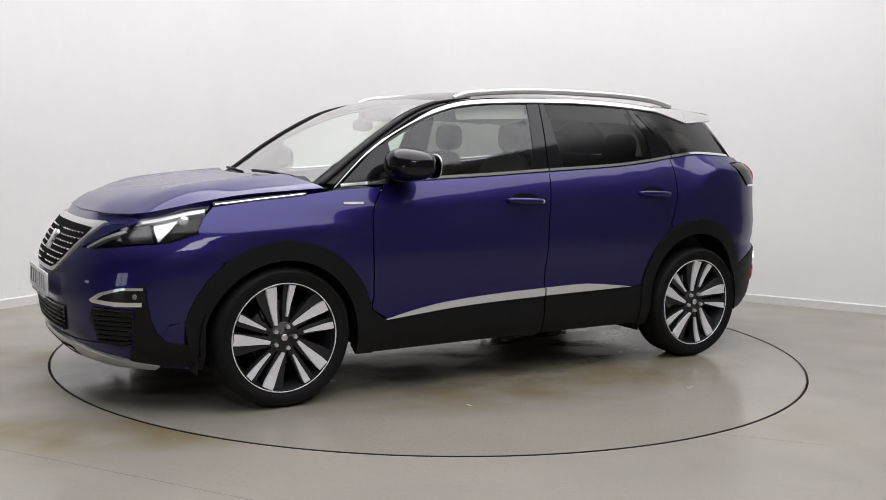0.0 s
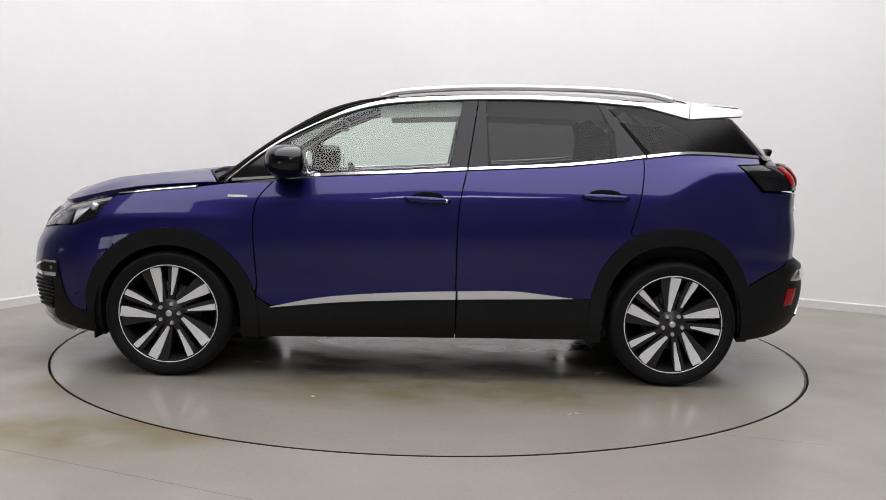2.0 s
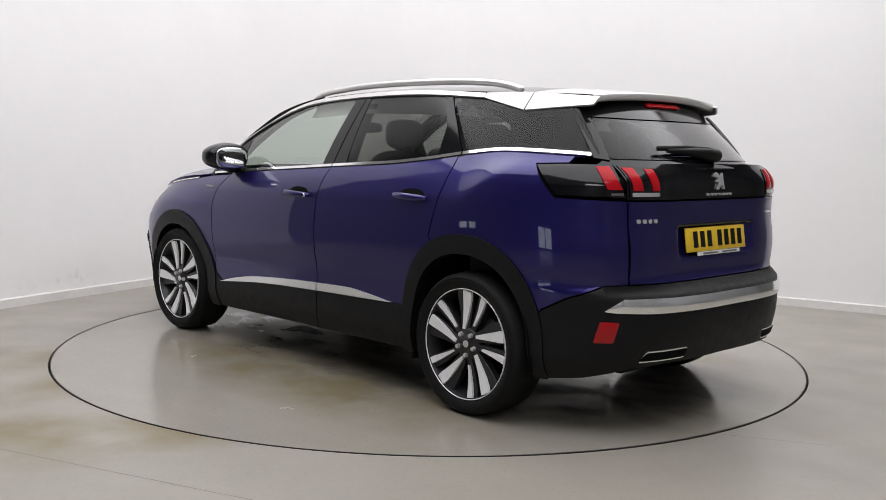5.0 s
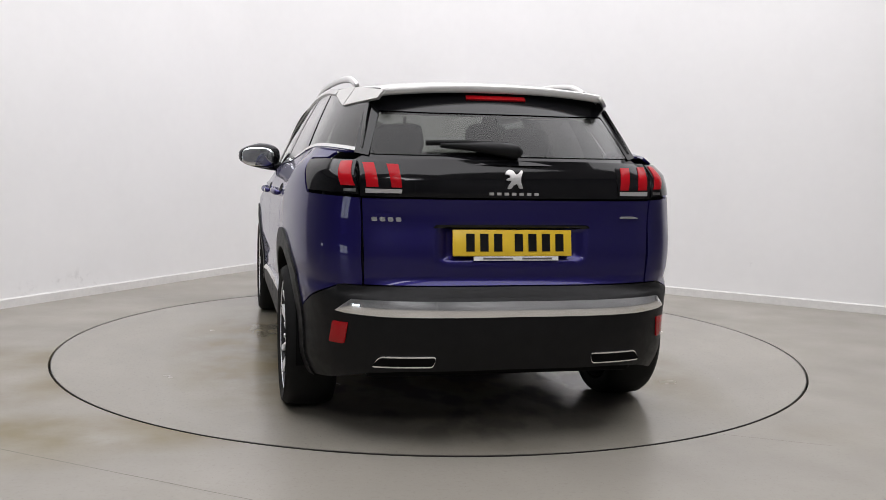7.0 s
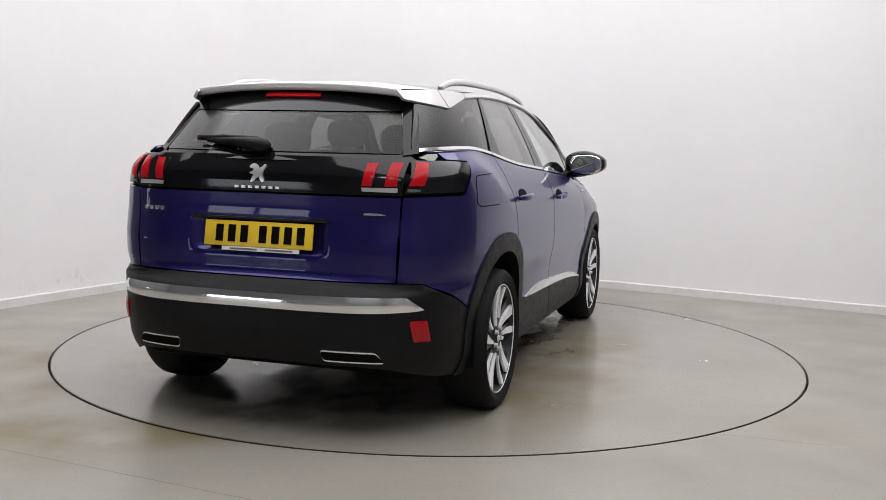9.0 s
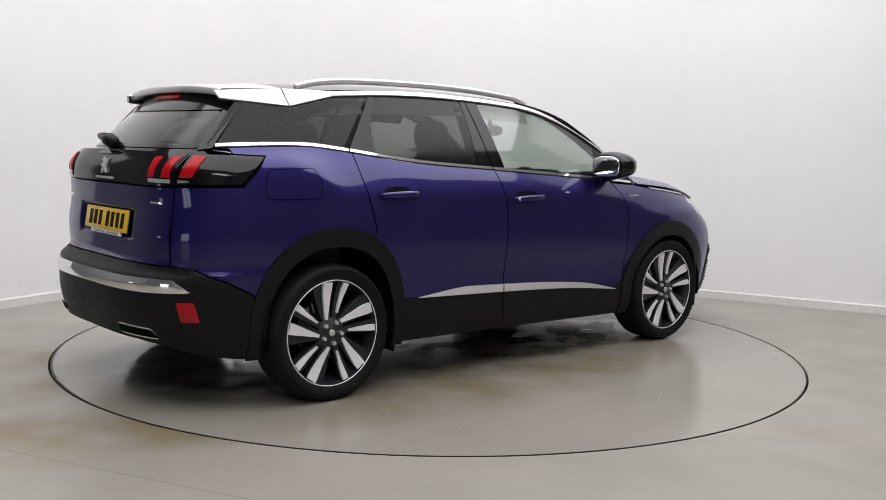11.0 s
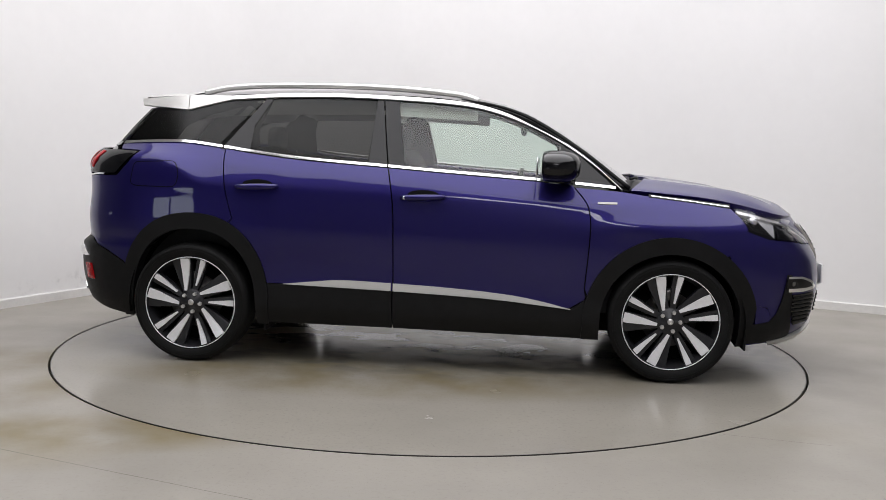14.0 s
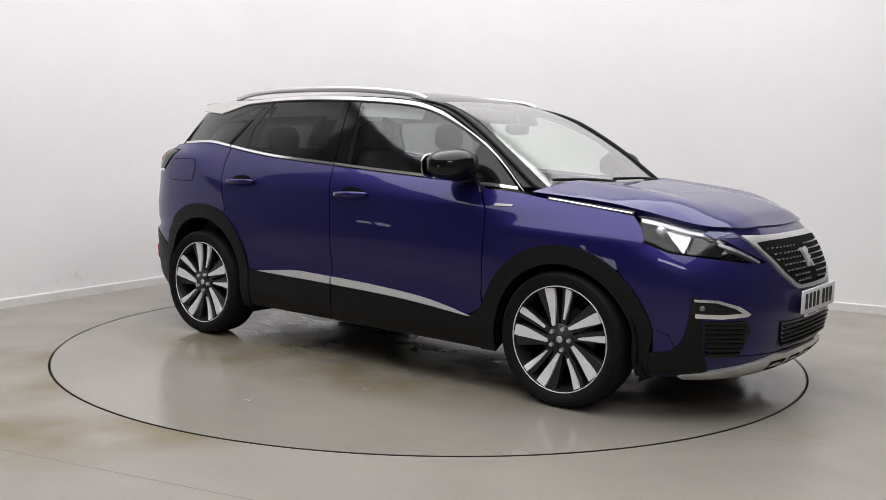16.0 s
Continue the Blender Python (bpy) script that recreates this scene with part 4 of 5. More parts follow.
# ---------------------------------------------------------------- car: lamps
tail_out = [at_rear(0.640, 1.188), at_rear(0.640, 1.047), at_rear(0.70, 1.049), rside(-1.80, 1.052), rside(-1.735, 1.12), rside(-1.668, 1.182), rside(-1.80, 1.188)]
tail_in = [(0.632, 1.188), (0.632, 1.047), (0.47, 1.05), (0.458, 1.118), (0.462, 1.175)]
for m in (False, True):
    outer = panel("tail_lamp", f_body, v_rround, inset(tail_out, 0.003), GLOSSB, car, mirror=m, off=0.003, thick=0.03, label="black tail lamp with red claw bars")
    inner = panel("tail_lamp", f_body, v_rear, inset(tail_in, 0.003), GLOSSB, car, mirror=m, off=0.004, thick=0.02, label="black tail lamp with red claw bars")
    panel("claw_light", f_body, v_rround, [at_rear(0.660, 1.178), at_rear(0.658, 1.082), at_rear(0.710, 1.082), at_rear(0.702, 1.175)], REDL, outer, mirror=m, off=0.007, thick=0.008, dome=0.003, step=0.015)
    panel("claw_light", f_body, v_rear, [(0.623, 1.173), (0.614, 1.079), (0.567, 1.079), (0.580, 1.173)], REDL, inner, mirror=m, off=0.007, thick=0.008, dome=0.003, step=0.015)
    panel("claw_light", f_body, v_rear, [(0.532, 1.170), (0.516, 1.079), (0.475, 1.079), (0.486, 1.170)], REDL, inner, mirror=m, off=0.007, thick=0.008, dome=0.003, step=0.015)
    panel("clear_lens", f_body, v_rear, [(0.618, 1.072), (0.618, 1.054), (0.476, 1.056), (0.474, 1.072)], SATIN, inner, mirror=m, off=0.006, thick=0.006)
    panel("clear_lens", f_body, v_rround, [at_rear(0.655, 1.070), at_rear(0.655, 1.057), at_rear(0.70, 1.058), at_rear(0.70, 1.068)], STEEL, outer, mirror=m, off=0.006, thick=0.006)
    rf = [at_rear(0.682, 0.52), at_rear(0.694, 0.43), at_rear(0.748, 0.428), at_rear(0.738, 0.52)]
    panel("rear_reflector", f_body, v_rround, rounded(rf, 0.008), REFL, car, mirror=m, off=0.008, thick=0.02, dome=0.004, step=0.015, label="red rear reflector")
    ex = [(0.335, 0.396), (0.345, 0.346), (0.59, 0.340), (0.56, 0.390)]
    trim = panel("exhaust_trim", f_body, v_rear, rounded(ex, 0.015), CHROME, car, mirror=m, off=0.008, thick=0.03, label="chrome exhaust trim")
    panel("exhaust_opening", f_body, v_rear, rounded(inset(ex, 0.007), 0.01), INNER, trim, mirror=m, off=0.010, thick=0.01)

head = [fside(1.655, 0.952), fside(1.735, 0.842), fside(1.85, 0.797), fside(2.0, 0.778), at_front(0.62, 0.763), at_front(0.52, 0.753), at_front(0.425, 0.75),
        at_front(0.44, 0.766), at_front(0.53, 0.819), at_front(0.60, 0.862), fside(2.02, 0.878), fside(1.9, 0.908), fside(1.77, 0.938)]
for m in (False, True):
    hl = panel("headlamp", f_body, v_fround, head, INNER, car, mirror=m, off=-0.05, thick=0.0, label="clear headlamp with bright reflectors in a dark housing")
    panel("lens", f_body, v_fround, inset(head, 0.002), LENS, hl, mirror=m, off=0.001, thick=0.004)
    drl = bow([at_front(0.445, 0.758), at_front(0.53, 0.81), at_front(0.61, 0.852), fside(2.02, 0.866), fside(1.9, 0.895), fside(1.77, 0.928), fside(1.68, 0.945)])
    drl = drl + [(a, z - 0.016) for a, z in drl[::-1]]
    panel("daytime_strip", f_body, v_fround, drl, SATIN, hl, mirror=m, off=-0.012, thick=0.02, step=0.02)
    panel("reflector", f_body, v_fround, [fside(1.79, 0.905), fside(1.80, 0.835), fside(1.90, 0.80), fside(1.90, 0.89)], BOWL, hl, mirror=m, off=-0.025, thick=0.02, label="bright headlamp reflector")
    panel("reflector", f_body, v_fround, [at_front(0.60, 0.835), at_front(0.585, 0.805), at_front(0.66, 0.80), at_front(0.67, 0.83)], BOWL, hl, mirror=m, off=-0.03, thick=0.02)
    panel("bezel", f_body, v_fround, [fside(1.915, 0.88), fside(1.915, 0.795), fside(2.03, 0.785), fside(2.03, 0.855)], GLOSSB, hl, mirror=m, off=-0.02, thick=0.02)
    bm = bmesh.new()
    bmesh.ops.create_uvsphere(bm, u_segments=20, v_segments=12, radius=0.026, matrix=Matrix.Translation((1.77, 0.735 * (-1 if m else 1), 0.882)))
    part("projector", bm, BOWL, hl, "bright projector bowl")
    fog = [fside(1.965, 0.592), at_front(0.72, 0.588), at_front(0.64, 0.56), at_front(0.585, 0.524), at_front(0.60, 0.512), at_front(0.70, 0.503), fside(1.97, 0.506)]
    fg = panel("fog_lamp", f_body, v_fround, fog, CHROME, car, mirror=m, off=0.006, thick=0.03, step=0.02, label="fog lamp in a chrome surround")
    fi = [fside(1.955, 0.58), at_front(0.725, 0.577), at_front(0.66, 0.552), at_front(0.628, 0.53), at_front(0.70, 0.524), fside(1.955, 0.527)]
    panel("recess", f_body, v_fround, fi, GLOSSB, fg, mirror=m, off=0.009, thick=0.01, step=0.02)
    bm = bmesh.new()
    bmesh.ops.create_uvsphere(bm, u_segments=14, v_segments=8, radius=0.022, matrix=Matrix.Translation((1.992, 0.755 * (-1 if m else 1), 0.553)))
    part("bulb_lens", bm, STEEL, fg)
    vent = [fside(2.0, 0.488), at_front(0.60, 0.492), at_front(0.57, 0.44), at_front(0.60, 0.325), fside(2.02, 0.318), fside(1.995, 0.40)]
    vt = panel("side_vent", f_body, v_fround, vent, GLOSSB, car, mirror=m, off=0.006, thick=0.02, label="slatted black vent in the front bumper")
    for k in range(7):
        z = 0.334 + 0.022 * k
        panel("slat", f_body, v_fround, [fside(2.005, z), at_front(0.60, z), at_front(0.597, z + 0.010), fside(2.005, z + 0.010)], BLACK, vt, mirror=m, off=0.014, thick=0.01)
    blk = [fside(1.985, 0.60), fside(2.0, 0.33), fside(2.0, 0.25), fside(1.90, 0.22), fside(1.745, 0.215), fside(1.755, 0.325), fside(1.80, 0.33), fside(1.87, 0.342), fside(1.912, 0.385), fside(1.935, 0.45), fside(1.950, 0.53), fside(1.960, 0.60)]
    panel("bumper_corner_cladding", f_body, v_fround, blk, BLACK, car, mirror=m, off=0.005, thick=0.02)

# ---------------------------------------------------------------- car: grille and nose
g_out = [(0.0, 0.858), (0.30, 0.858), (0.478, 0.862), (0.455, 0.828), (0.345, 0.69), (0.26, 0.628), (0.215, 0.612), (0.0, 0.606)]
g_in = [(0.0, 0.834), (0.30, 0.833), (0.418, 0.828), (0.408, 0.80), (0.312, 0.69), (0.238, 0.645), (0.185, 0.630), (0.0, 0.626)]
grille = panel("grille", f_body, v_front, mir(g_out), SATIN, car, off=0.010, thick=0.03, step=0.025, label="black mesh grille in a satin chrome surround")
panel("mesh", f_body, v_front, mir(g_in), INNER, grille, off=0.013, thick=0.01, step=0.03)
for k in range(7):
    z = 0.652 + 0.026 * k
    half = float(np.interp(z, [0.633, 0.65, 0.69, 0.79, 0.82], [0.19, 0.24, 0.31, 0.395, 0.41])) - 0.014
    n = 6 + k // 2
    for i in range(-n, n + 1):
        y = half * (i + (0.5 if k % 2 else 0.0)) / (n + 0.5)
        if abs(y) < 0.045 or abs(y) > half:
            continue
        p, nn = strike(f_body, v_front, [(y, z)])
        c = p[0] + nn[0] * 0.018
        w = half / n * 0.30
        bm = bmesh.new()
        box(bm, c[0] - 0.006, c[0] + 0.004, c[1] - w, c[1] + w, z - 0.0035, z + 0.0035)
        part("grille_bar", bm, CHROME, grille, smooth=False)


def emblem(z0, k=1.0):
    """The outline of a plain upright emblem about height z0."""
    half = ((0.036, 0.032), (0.024, 0.039), (0.006, 0.034), (-0.004, 0.018), (-0.018, 0.025), (-0.030, 0.038), (-0.036, 0.032), (-0.026, 0.008), (-0.024, -0.010), (-0.034, -0.036), (-0.018, -0.036),
            (-0.008, -0.016), (0.008, -0.024), (0.018, -0.038), (0.034, -0.038), (0.026, -0.022), (0.014, -0.004), (0.030, -0.006), (0.040, 0.0), (0.020, 0.008), (0.022, 0.018), (0.042, 0.020))
    return [(a * k, z0 + b * k) for a, b in half]


panel("emblem", f_body, v_front, rounded(emblem(0.738, 1.2), 0.006), SATIN, grille, off=0.026, thick=0.012, step=0.015, label="plain silver emblem")

intake = [(0.0, 0.462), (0.30, 0.465), (0.375, 0.47), (0.36, 0.40), (0.33, 0.345), (0.0, 0.325)]
it = panel("lower_intake", f_body, v_front, mir(intake), GLOSSB, car, off=0.006, thick=0.02, label="slatted black lower intake")
for k in range(5):
    z = 0.35 + 0.022 * k
    panel("slat", f_body, v_front, [(-0.34, z), (0.34, z), (0.34, z + 0.010), (-0.34, z + 0.010)], BLACK, it, off=0.014, thick=0.01, step=0.06)
skid_half = [(0.0, 0.315), at_front(0.34, 0.31), at_front(0.60, 0.262), at_front(0.73, 0.225), at_front(0.70, 0.208), at_front(0.40, 0.205), (0.0, 0.21)]
skid = panel("skid_plate", f_body, v_fround, mir(skid_half), SILVER, car, off=0.014, thick=0.04, step=0.025, dome=0.008, label="silver skid plate under the nose")
for y in (-0.30, -0.10, 0.10, 0.30):
    panel("slot", f_body, v_front, rounded([(y - 0.075, 0.285), (y + 0.075, 0.285), (y + 0.06, 0.24), (y - 0.06, 0.24)], 0.012), INNER, skid, off=0.024, thick=0.01, step=0.03)


# ---------------------------------------------------------------- car: plates and badges
def number_plate(name, x, z, tilt, face, sgn, label):
    bm = bmesh.new()
    box(bm, -0.005, 0.005, -0.26, 0.26, -0.0555, 0.0555, 0.003)
    pl = part(name, bm, face, car, label)
    pl.matrix_basis = pose(x, 0, z, 0, tilt, 0)
    for i, y in enumerate((-0.205, -0.145, -0.085, -0.025, 0.065, 0.125, 0.185)):
        bm = bmesh.new()
        box(bm, sgn * 0.0052, sgn * 0.0072, y - 0.018, y + 0.018, -0.036, 0.038)
        part("character_bar", bm, GLOSSB, pl, smooth=False)
    bm = bmesh.new()
    box(bm, -0.004, 0.004, -0.2, 0.17, -0.074, -0.0565)
    part("dealer_strip", bm, WHITEP, pl, smooth=False)
    for y0, y1 in ((-0.17, -0.04), (0.0, 0.13)):
        bm = bmesh.new()
        box(bm, sgn * 0.0042, sgn * 0.0056, y0, y1, -0.069, -0.062)
        part("text_bar", bm, STEEL, pl, smooth=False)


number_plate("rear_plate", -2.092, 0.853, 9, YELLOW, -1, "yellow rear number plate with plain dark bars")
number_plate("front_plate", 2.285, 0.552, 0, WHITEP, 1, "white front number plate with plain dark bars")
panel("gate_handle", f_body, v_rear, rounded([(-0.345, 0.915), (0.345, 0.915), (0.33, 0.928), (-0.33, 0.928)], 0.005), GLOSSB, car, off=0.004, thick=0.02)
panel("rear_emblem", f_body, v_rear, rounded(emblem(1.118), 0.004), SATIN, car, off=0.008, thick=0.008, step=0.01, label="plain silver emblem")
for k in range(7):
    y = 0.1 - 0.0325 * k
    panel("brand_bar", f_body, v_rear, [(y - 0.009, 1.053), (y + 0.009, 1.053), (y + 0.009, 1.064), (y - 0.009, 1.064)], SATIN, car, off=0.006, thick=0.006)
for k in range(4):
    y = 0.582 - 0.032 * k
    panel("model_badge", f_body, v_rear, rounded([(y - 0.012, 0.939), (y + 0.010, 0.939), (y + 0.012, 0.957), (y - 0.010, 0.957)], 0.006), CHROME, car, off=0.005, thick=0.006, step=0.01)
panel("trim_badge", f_body, v_rear, rounded([(-0.578, 0.957), (-0.481, 0.957), (-0.485, 0.966), (-0.55, 0.966)], 0.004), CHROME, car, off=0.005, thick=0.006, label="chrome badge bar")
both("wing_badge", f_body, v_side, rounded([(0.925, 0.958), (1.03, 0.958), (1.03, 0.969), (0.925, 0.969)], 0.004), STEEL, car, off=0.004, thick=0.006, label="small silver badge on the wing")
both("wing_groove", f_body, v_side, [(1.64, 0.968), (1.42, 0.994), (1.20, 1.016), (1.20, 1.001), (1.42, 0.978), (1.64, 0.951)], GLOSSB, car, off=0.002, thick=0.008, step=0.03)
both("wing_trim", f_body, v_side, [(1.63, 0.9605), (1.42, 0.9865), (1.21, 1.0095), (1.21, 1.005), (1.42, 0.982), (1.63, 0.9555)], CHROME, car, off=0.004, thick=0.006, step=0.03)

# fuel flap on the right side
flap = rounded([(-1.43, 1.135), (-1.68, 1.125), (-1.70, 1.0), (-1.66, 0.985), (-1.42, 0.985), (-1.40, 1.06)], 0.03)
panel("fuel_flap_gap", f_body, v_side, flap, INNER, car, mirror=True, off=0.0006, thick=0.003, step=0.03)
panel("fuel_flap", f_body, v_side, inset(flap, 0.005), PAINT, car, mirror=True, off=0.0016, thick=0.003, step=0.03)


# ---------------------------------------------------------------- car: handles and mirrors
def handle(x0, x1, z0, z1, s, lock):
    """A pull handle over a scooped recess."""
    xm, zm = (x0 + x1) / 2, (z0 + z1) / 2
    ell = [(xm + 0.125 * math.cos(a), zm + 0.008 + 0.034 * math.sin(a)) for a in np.linspace(0, 2 * math.pi, 28, endpoint=False)]
    rec = panel("handle_recess", f_body, v_side, ell, PAINT, car, mirror=s < 0, off=0.001, thick=0.003, step=0.02)
    # flat near-black ellipse: the hollow's shade put into colour
    sl = [(xm + 0.085 * math.cos(a), zm + 0.014 + 0.024 * math.sin(a)) for a in np.linspace(0, 2 * math.pi, 20, endpoint=False)]
    panel("scoop", f_body, v_side, sl, INNER, rec, mirror=s < 0, off=0.002, thick=0.002, step=0.02)
    bm = bmesh.new()
    pts, rad = [], []
    for t in np.linspace(0, 1, 13):
        x, z = x0 + (x1 - x0) * t, z0 + (z1 - z0) * t
        p, n = strike(f_body, v_side, [(x, z)])
        y = p[0][1] + 0.010 + 0.026 * math.sin(math.pi * t) ** 0.5
        pts.append((x, y * s, z))
        rad.append(0.009 + 0.008 * math.sin(math.pi * t) ** 0.4)
    tube(bm, pts, rad, 10, 1.0)
    part("door_handle", bm, PAINT, car, "blue pull handle")
    if lock:
        bm = bmesh.new()
        p, n = strike(f_body, v_side, [(-0.118, 0.966)])
        bmesh.ops.create_cone(bm, cap_ends=True, segments=16, radius1=0.011, radius2=0.009, depth=0.01, matrix=Matrix.Translation((-0.118, (p[0][1] + 0.032) * s, 0.966)) @ Matrix.Rotation(radians(-90 * s), 4, "X"))
        part("door_lock", bm, SATIN, car)


for s in (1, -1):
    handle(0.10, -0.14, 0.975, 0.966, s, True)
    handle(-0.83, -1.07, 1.008, 1.0, s, False)


def blob(bm, c, r, e=2.6, n=24, rows=14, cut=None):
    """A rounded box form with half sizes r."""
    def pw(v, k):
        return math.copysign(abs(v) ** k, v)
    grid = []
    for i in range(rows + 1):
        b = -math.pi / 2 + math.pi * i / rows
        ring = []
        for j in range(n):
            a = 2 * math.pi * j / n
            p = Vector((r[0] * pw(math.cos(b), 2 / e) * pw(math.cos(a), 2 / e), r[1] * pw(math.cos(b), 2 / e) * pw(math.sin(a), 2 / e), r[2] * pw(math.sin(b), 2 / e)))
            ring.append(cut(p) + Vector(c) if cut else p + Vector(c))
        grid.append(ring)
    grid_faces(bm, grid, True)
    bmesh.ops.remove_doubles(bm, verts=bm.verts, dist=1e-4)


for s in (1, -1):
    bm = bmesh.new()

    def shape(p, s=s):
        x = p.x if p.x > -0.075 else -0.075 + (p.x + 0.075) * 0.15
        k = 1 - 0.25 * max(0, p.y * s) / 0.12
        return Vector((x - 0.18 * abs(p.y) * (p.y * s > 0) * (p.x > 0), p.y, p.z * k + (0.012 if p.z > 0 else 0)))

    blob(bm, (0.70, 0.935 * s, 1.150), (0.125, 0.138, 0.078), 2.5, cut=shape)
    mirror_ob = part("door_mirror", bm, GLOSSB, car, "gloss black door mirror")
    bm = bmesh.new()
    blob(bm, (0.594, 0.948 * s, 1.150), (0.006, 0.105, 0.062), 3.0)
    part("mirror_glass", bm, MIRRORG, mirror_ob, "mirror glass")
    bm = bmesh.new()
    tube(bm, [(0.76, 0.79 * s, 1.085), (0.74, 0.85 * s, 1.086), (0.71, 0.92 * s, 1.096)], [0.05, 0.042, 0.04], 10, 0.7)
    part("mirror_arm", bm, GLOSSB, mirror_ob)

# what moves with a door hangs under it
for piece in list(car.children):
    kind = piece.name.split(".")[0]
    left = sum(v.co.y for v in piece.data.vertices) > 0
    if kind in ("front_window", "front_door_pillar", "front_window_frame", "front_door_strip", "front_sill_cladding"):
        piece.parent = doors_f[0 if left else 1]
    elif kind in ("rear_window_glass", "rear_door_pillar", "rear_window_frame", "rear_door_strip", "rear_sill_cladding"):
        piece.parent = doors_r[0 if left else 1]
    elif kind in ("door_handle", "door_lock"):
        front = sum(v.co.x for v in piece.data.vertices) / len(piece.data.vertices) > -0.3
        piece.parent = (doors_f if front else doors_r)[0 if left else 1]

# windscreen wipers and cowl
panel("cowl", f_hood, v_top, bow([(1.09, -0.77), (1.19, -0.5), (1.26, 0.0), (1.19, 0.5), (1.09, 0.77)]) + bow([(0.98, 0.74), (1.05, 0.4), (1.08, 0), (1.05, -0.4), (0.98, -0.74)]), BLACK, car, off=-0.02)
for y0, y1 in ((0.55, -0.05), (-0.1, -0.62)):
    bm = bmesh.new()
    tube(bm, [(1.20 - 0.12 * y0**2, y0, 1.080), (1.19 - 0.1 * ((y0 + y1) / 2) ** 2, (y0 + y1) / 2, 1.094), (1.16 - 0.12 * y1**2, y1, 1.092)], 0.007, 6, 1.2)
    part("wiper", bm, BLACK, car)


# ---------------------------------------------------------------- car: wheels
def make_wheel():
    """One alloy wheel about the origin, outer face towards +y: five broad and five narrow bright spokes over a dark bowl."""
    bm = bmesh.new()
    lathe(bm, [(0.258, 0.012), (0.2555, 0.008), (0.25, -0.02), (0.238, -0.04), (0.232, -0.12), (0.245, -0.19), (0.252, -0.195)], 56)
    wheel = part("wheel", bm, ALLOYB, None, "dark alloy wheel with bright cut spokes")
    bm = bmesh.new()
    lathe(bm, [(0.262, 0.006), (0.262, 0.012), (0.2595, 0.0145), (0.257, 0.012), (0.257, 0.004)], 64)
    part("rim_edge", bm, ALLOY, wheel)
    bm = bmesh.new()
    prof = [(0.258, -0.20), (0.285, -0.215), (0.318, -0.205), (0.333, -0.18), (0.337, -0.14), (0.3375, -0.09), (0.337, -0.04), (0.333, 0.0), (0.320, 0.020), (0.305, 0.025), (0.285, 0.022), (0.268, 0.014), (0.259, 0.004)]
    lathe(bm, prof, 72)
    part("tyre", bm, RUBBER, wheel, "black low-profile tyre")
    for r in (0.3, 0.312):
        bm = bmesh.new()
        lathe(bm, [(r - 0.0015, 0.0225 if r > 0.305 else 0.0245), (r - 0.001, 0.0262), (r + 0.001, 0.0262), (r + 0.0015, 0.0225 if r > 0.305 else 0.0245)], 64)
        part("tyre_rib", bm, RUBBER, wheel)
    bm = bmesh.new()
    lathe(bm, [(0.0005, -0.105), (0.15, -0.105), (0.15, -0.085), (0.06, -0.085), (0.06, -0.06), (0.0005, -0.06)], 40)
    part("brake_disc", bm, STEEL, wheel)
    bm = bmesh.new()
    lathe(bm, [(0.235, -0.125), (0.16, -0.12), (0.0005, -0.12)], 40)
    part("backplate", bm, INNER, wheel)
    bm = bmesh.new()
    box(bm, -0.06, 0.06, -0.11, -0.055, 0.10, 0.165, 0.012)
    part("caliper", bm, STEEL, wheel)
    # dark spoke bodies and hub
    bm = bmesh.new()
    lathe(bm, [(0.0005, 0.0), (0.03, 0.0), (0.032, -0.004), (0.068, -0.006), (0.078, -0.018), (0.078, -0.05)], 40)
    part("hub", bm, ALLOYB, wheel, "dark hub face")
    bm = bmesh.new()
    lathe(bm, [(0.0005, 0.006), (0.012, 0.005), (0.017, 0.002), (0.017, -0.002)], 20)
    part("centre_emblem", bm, SATIN, wheel, "small plain silver cap mark")
    for i in range(5):
        a = 2 * math.pi * (i + 0.5) / 5 + math.pi / 2
        bm = bmesh.new()
        bmesh.ops.create_cone(bm, cap_ends=True, segments=6, radius1=0.0125, radius2=0.010, depth=0.016, matrix=Matrix.Translation((0.053 * math.cos(a), 0.003, 0.053 * math.sin(a))) @ Matrix.Rotation(radians(-90), 4, "X"))
        part("wheel_bolt", bm, SATIN, wheel, smooth=False)

    def blade(name, ang, w0, w1, lean, y_in, y_out, material, r0, r1, deep):
        bm = bmesh.new()
        rows = []
        p0 = Vector((math.cos(ang - lean), 0, math.sin(ang - lean))) * r0
        p1 = Vector((math.cos(ang), 0, math.sin(ang))) * r1
        n = Vector((-(p1 - p0).z, 0, (p1 - p0).x)).normalized()
        for k in range(7):
            t = k / 6
            w = w0 + (w1 - w0) * min(1.0, t / 0.85)
            y = y_in + (y_out - y_in) * t - 0.006 * math.sin(math.pi * t)
            c = p0.lerp(p1, t)
            rows.append([c - n * w * 1.05 + Vector((0, y - deep, 0)), c - n * w + Vector((0, y - 0.002, 0)), c - n * w * 0.96 + Vector((0, y, 0)), c + n * w * 0.96 + Vector((0, y, 0)), c + n * w + Vector((0, y - 0.002, 0)), c + n * w * 1.05 + Vector((0, y - deep, 0))])
        vr = grid_faces(bm, rows)
        bm.faces.new(vr[0])
        bm.faces.new(vr[-1][::-1])
        return part(name, bm, material, wheel, smooth=False)

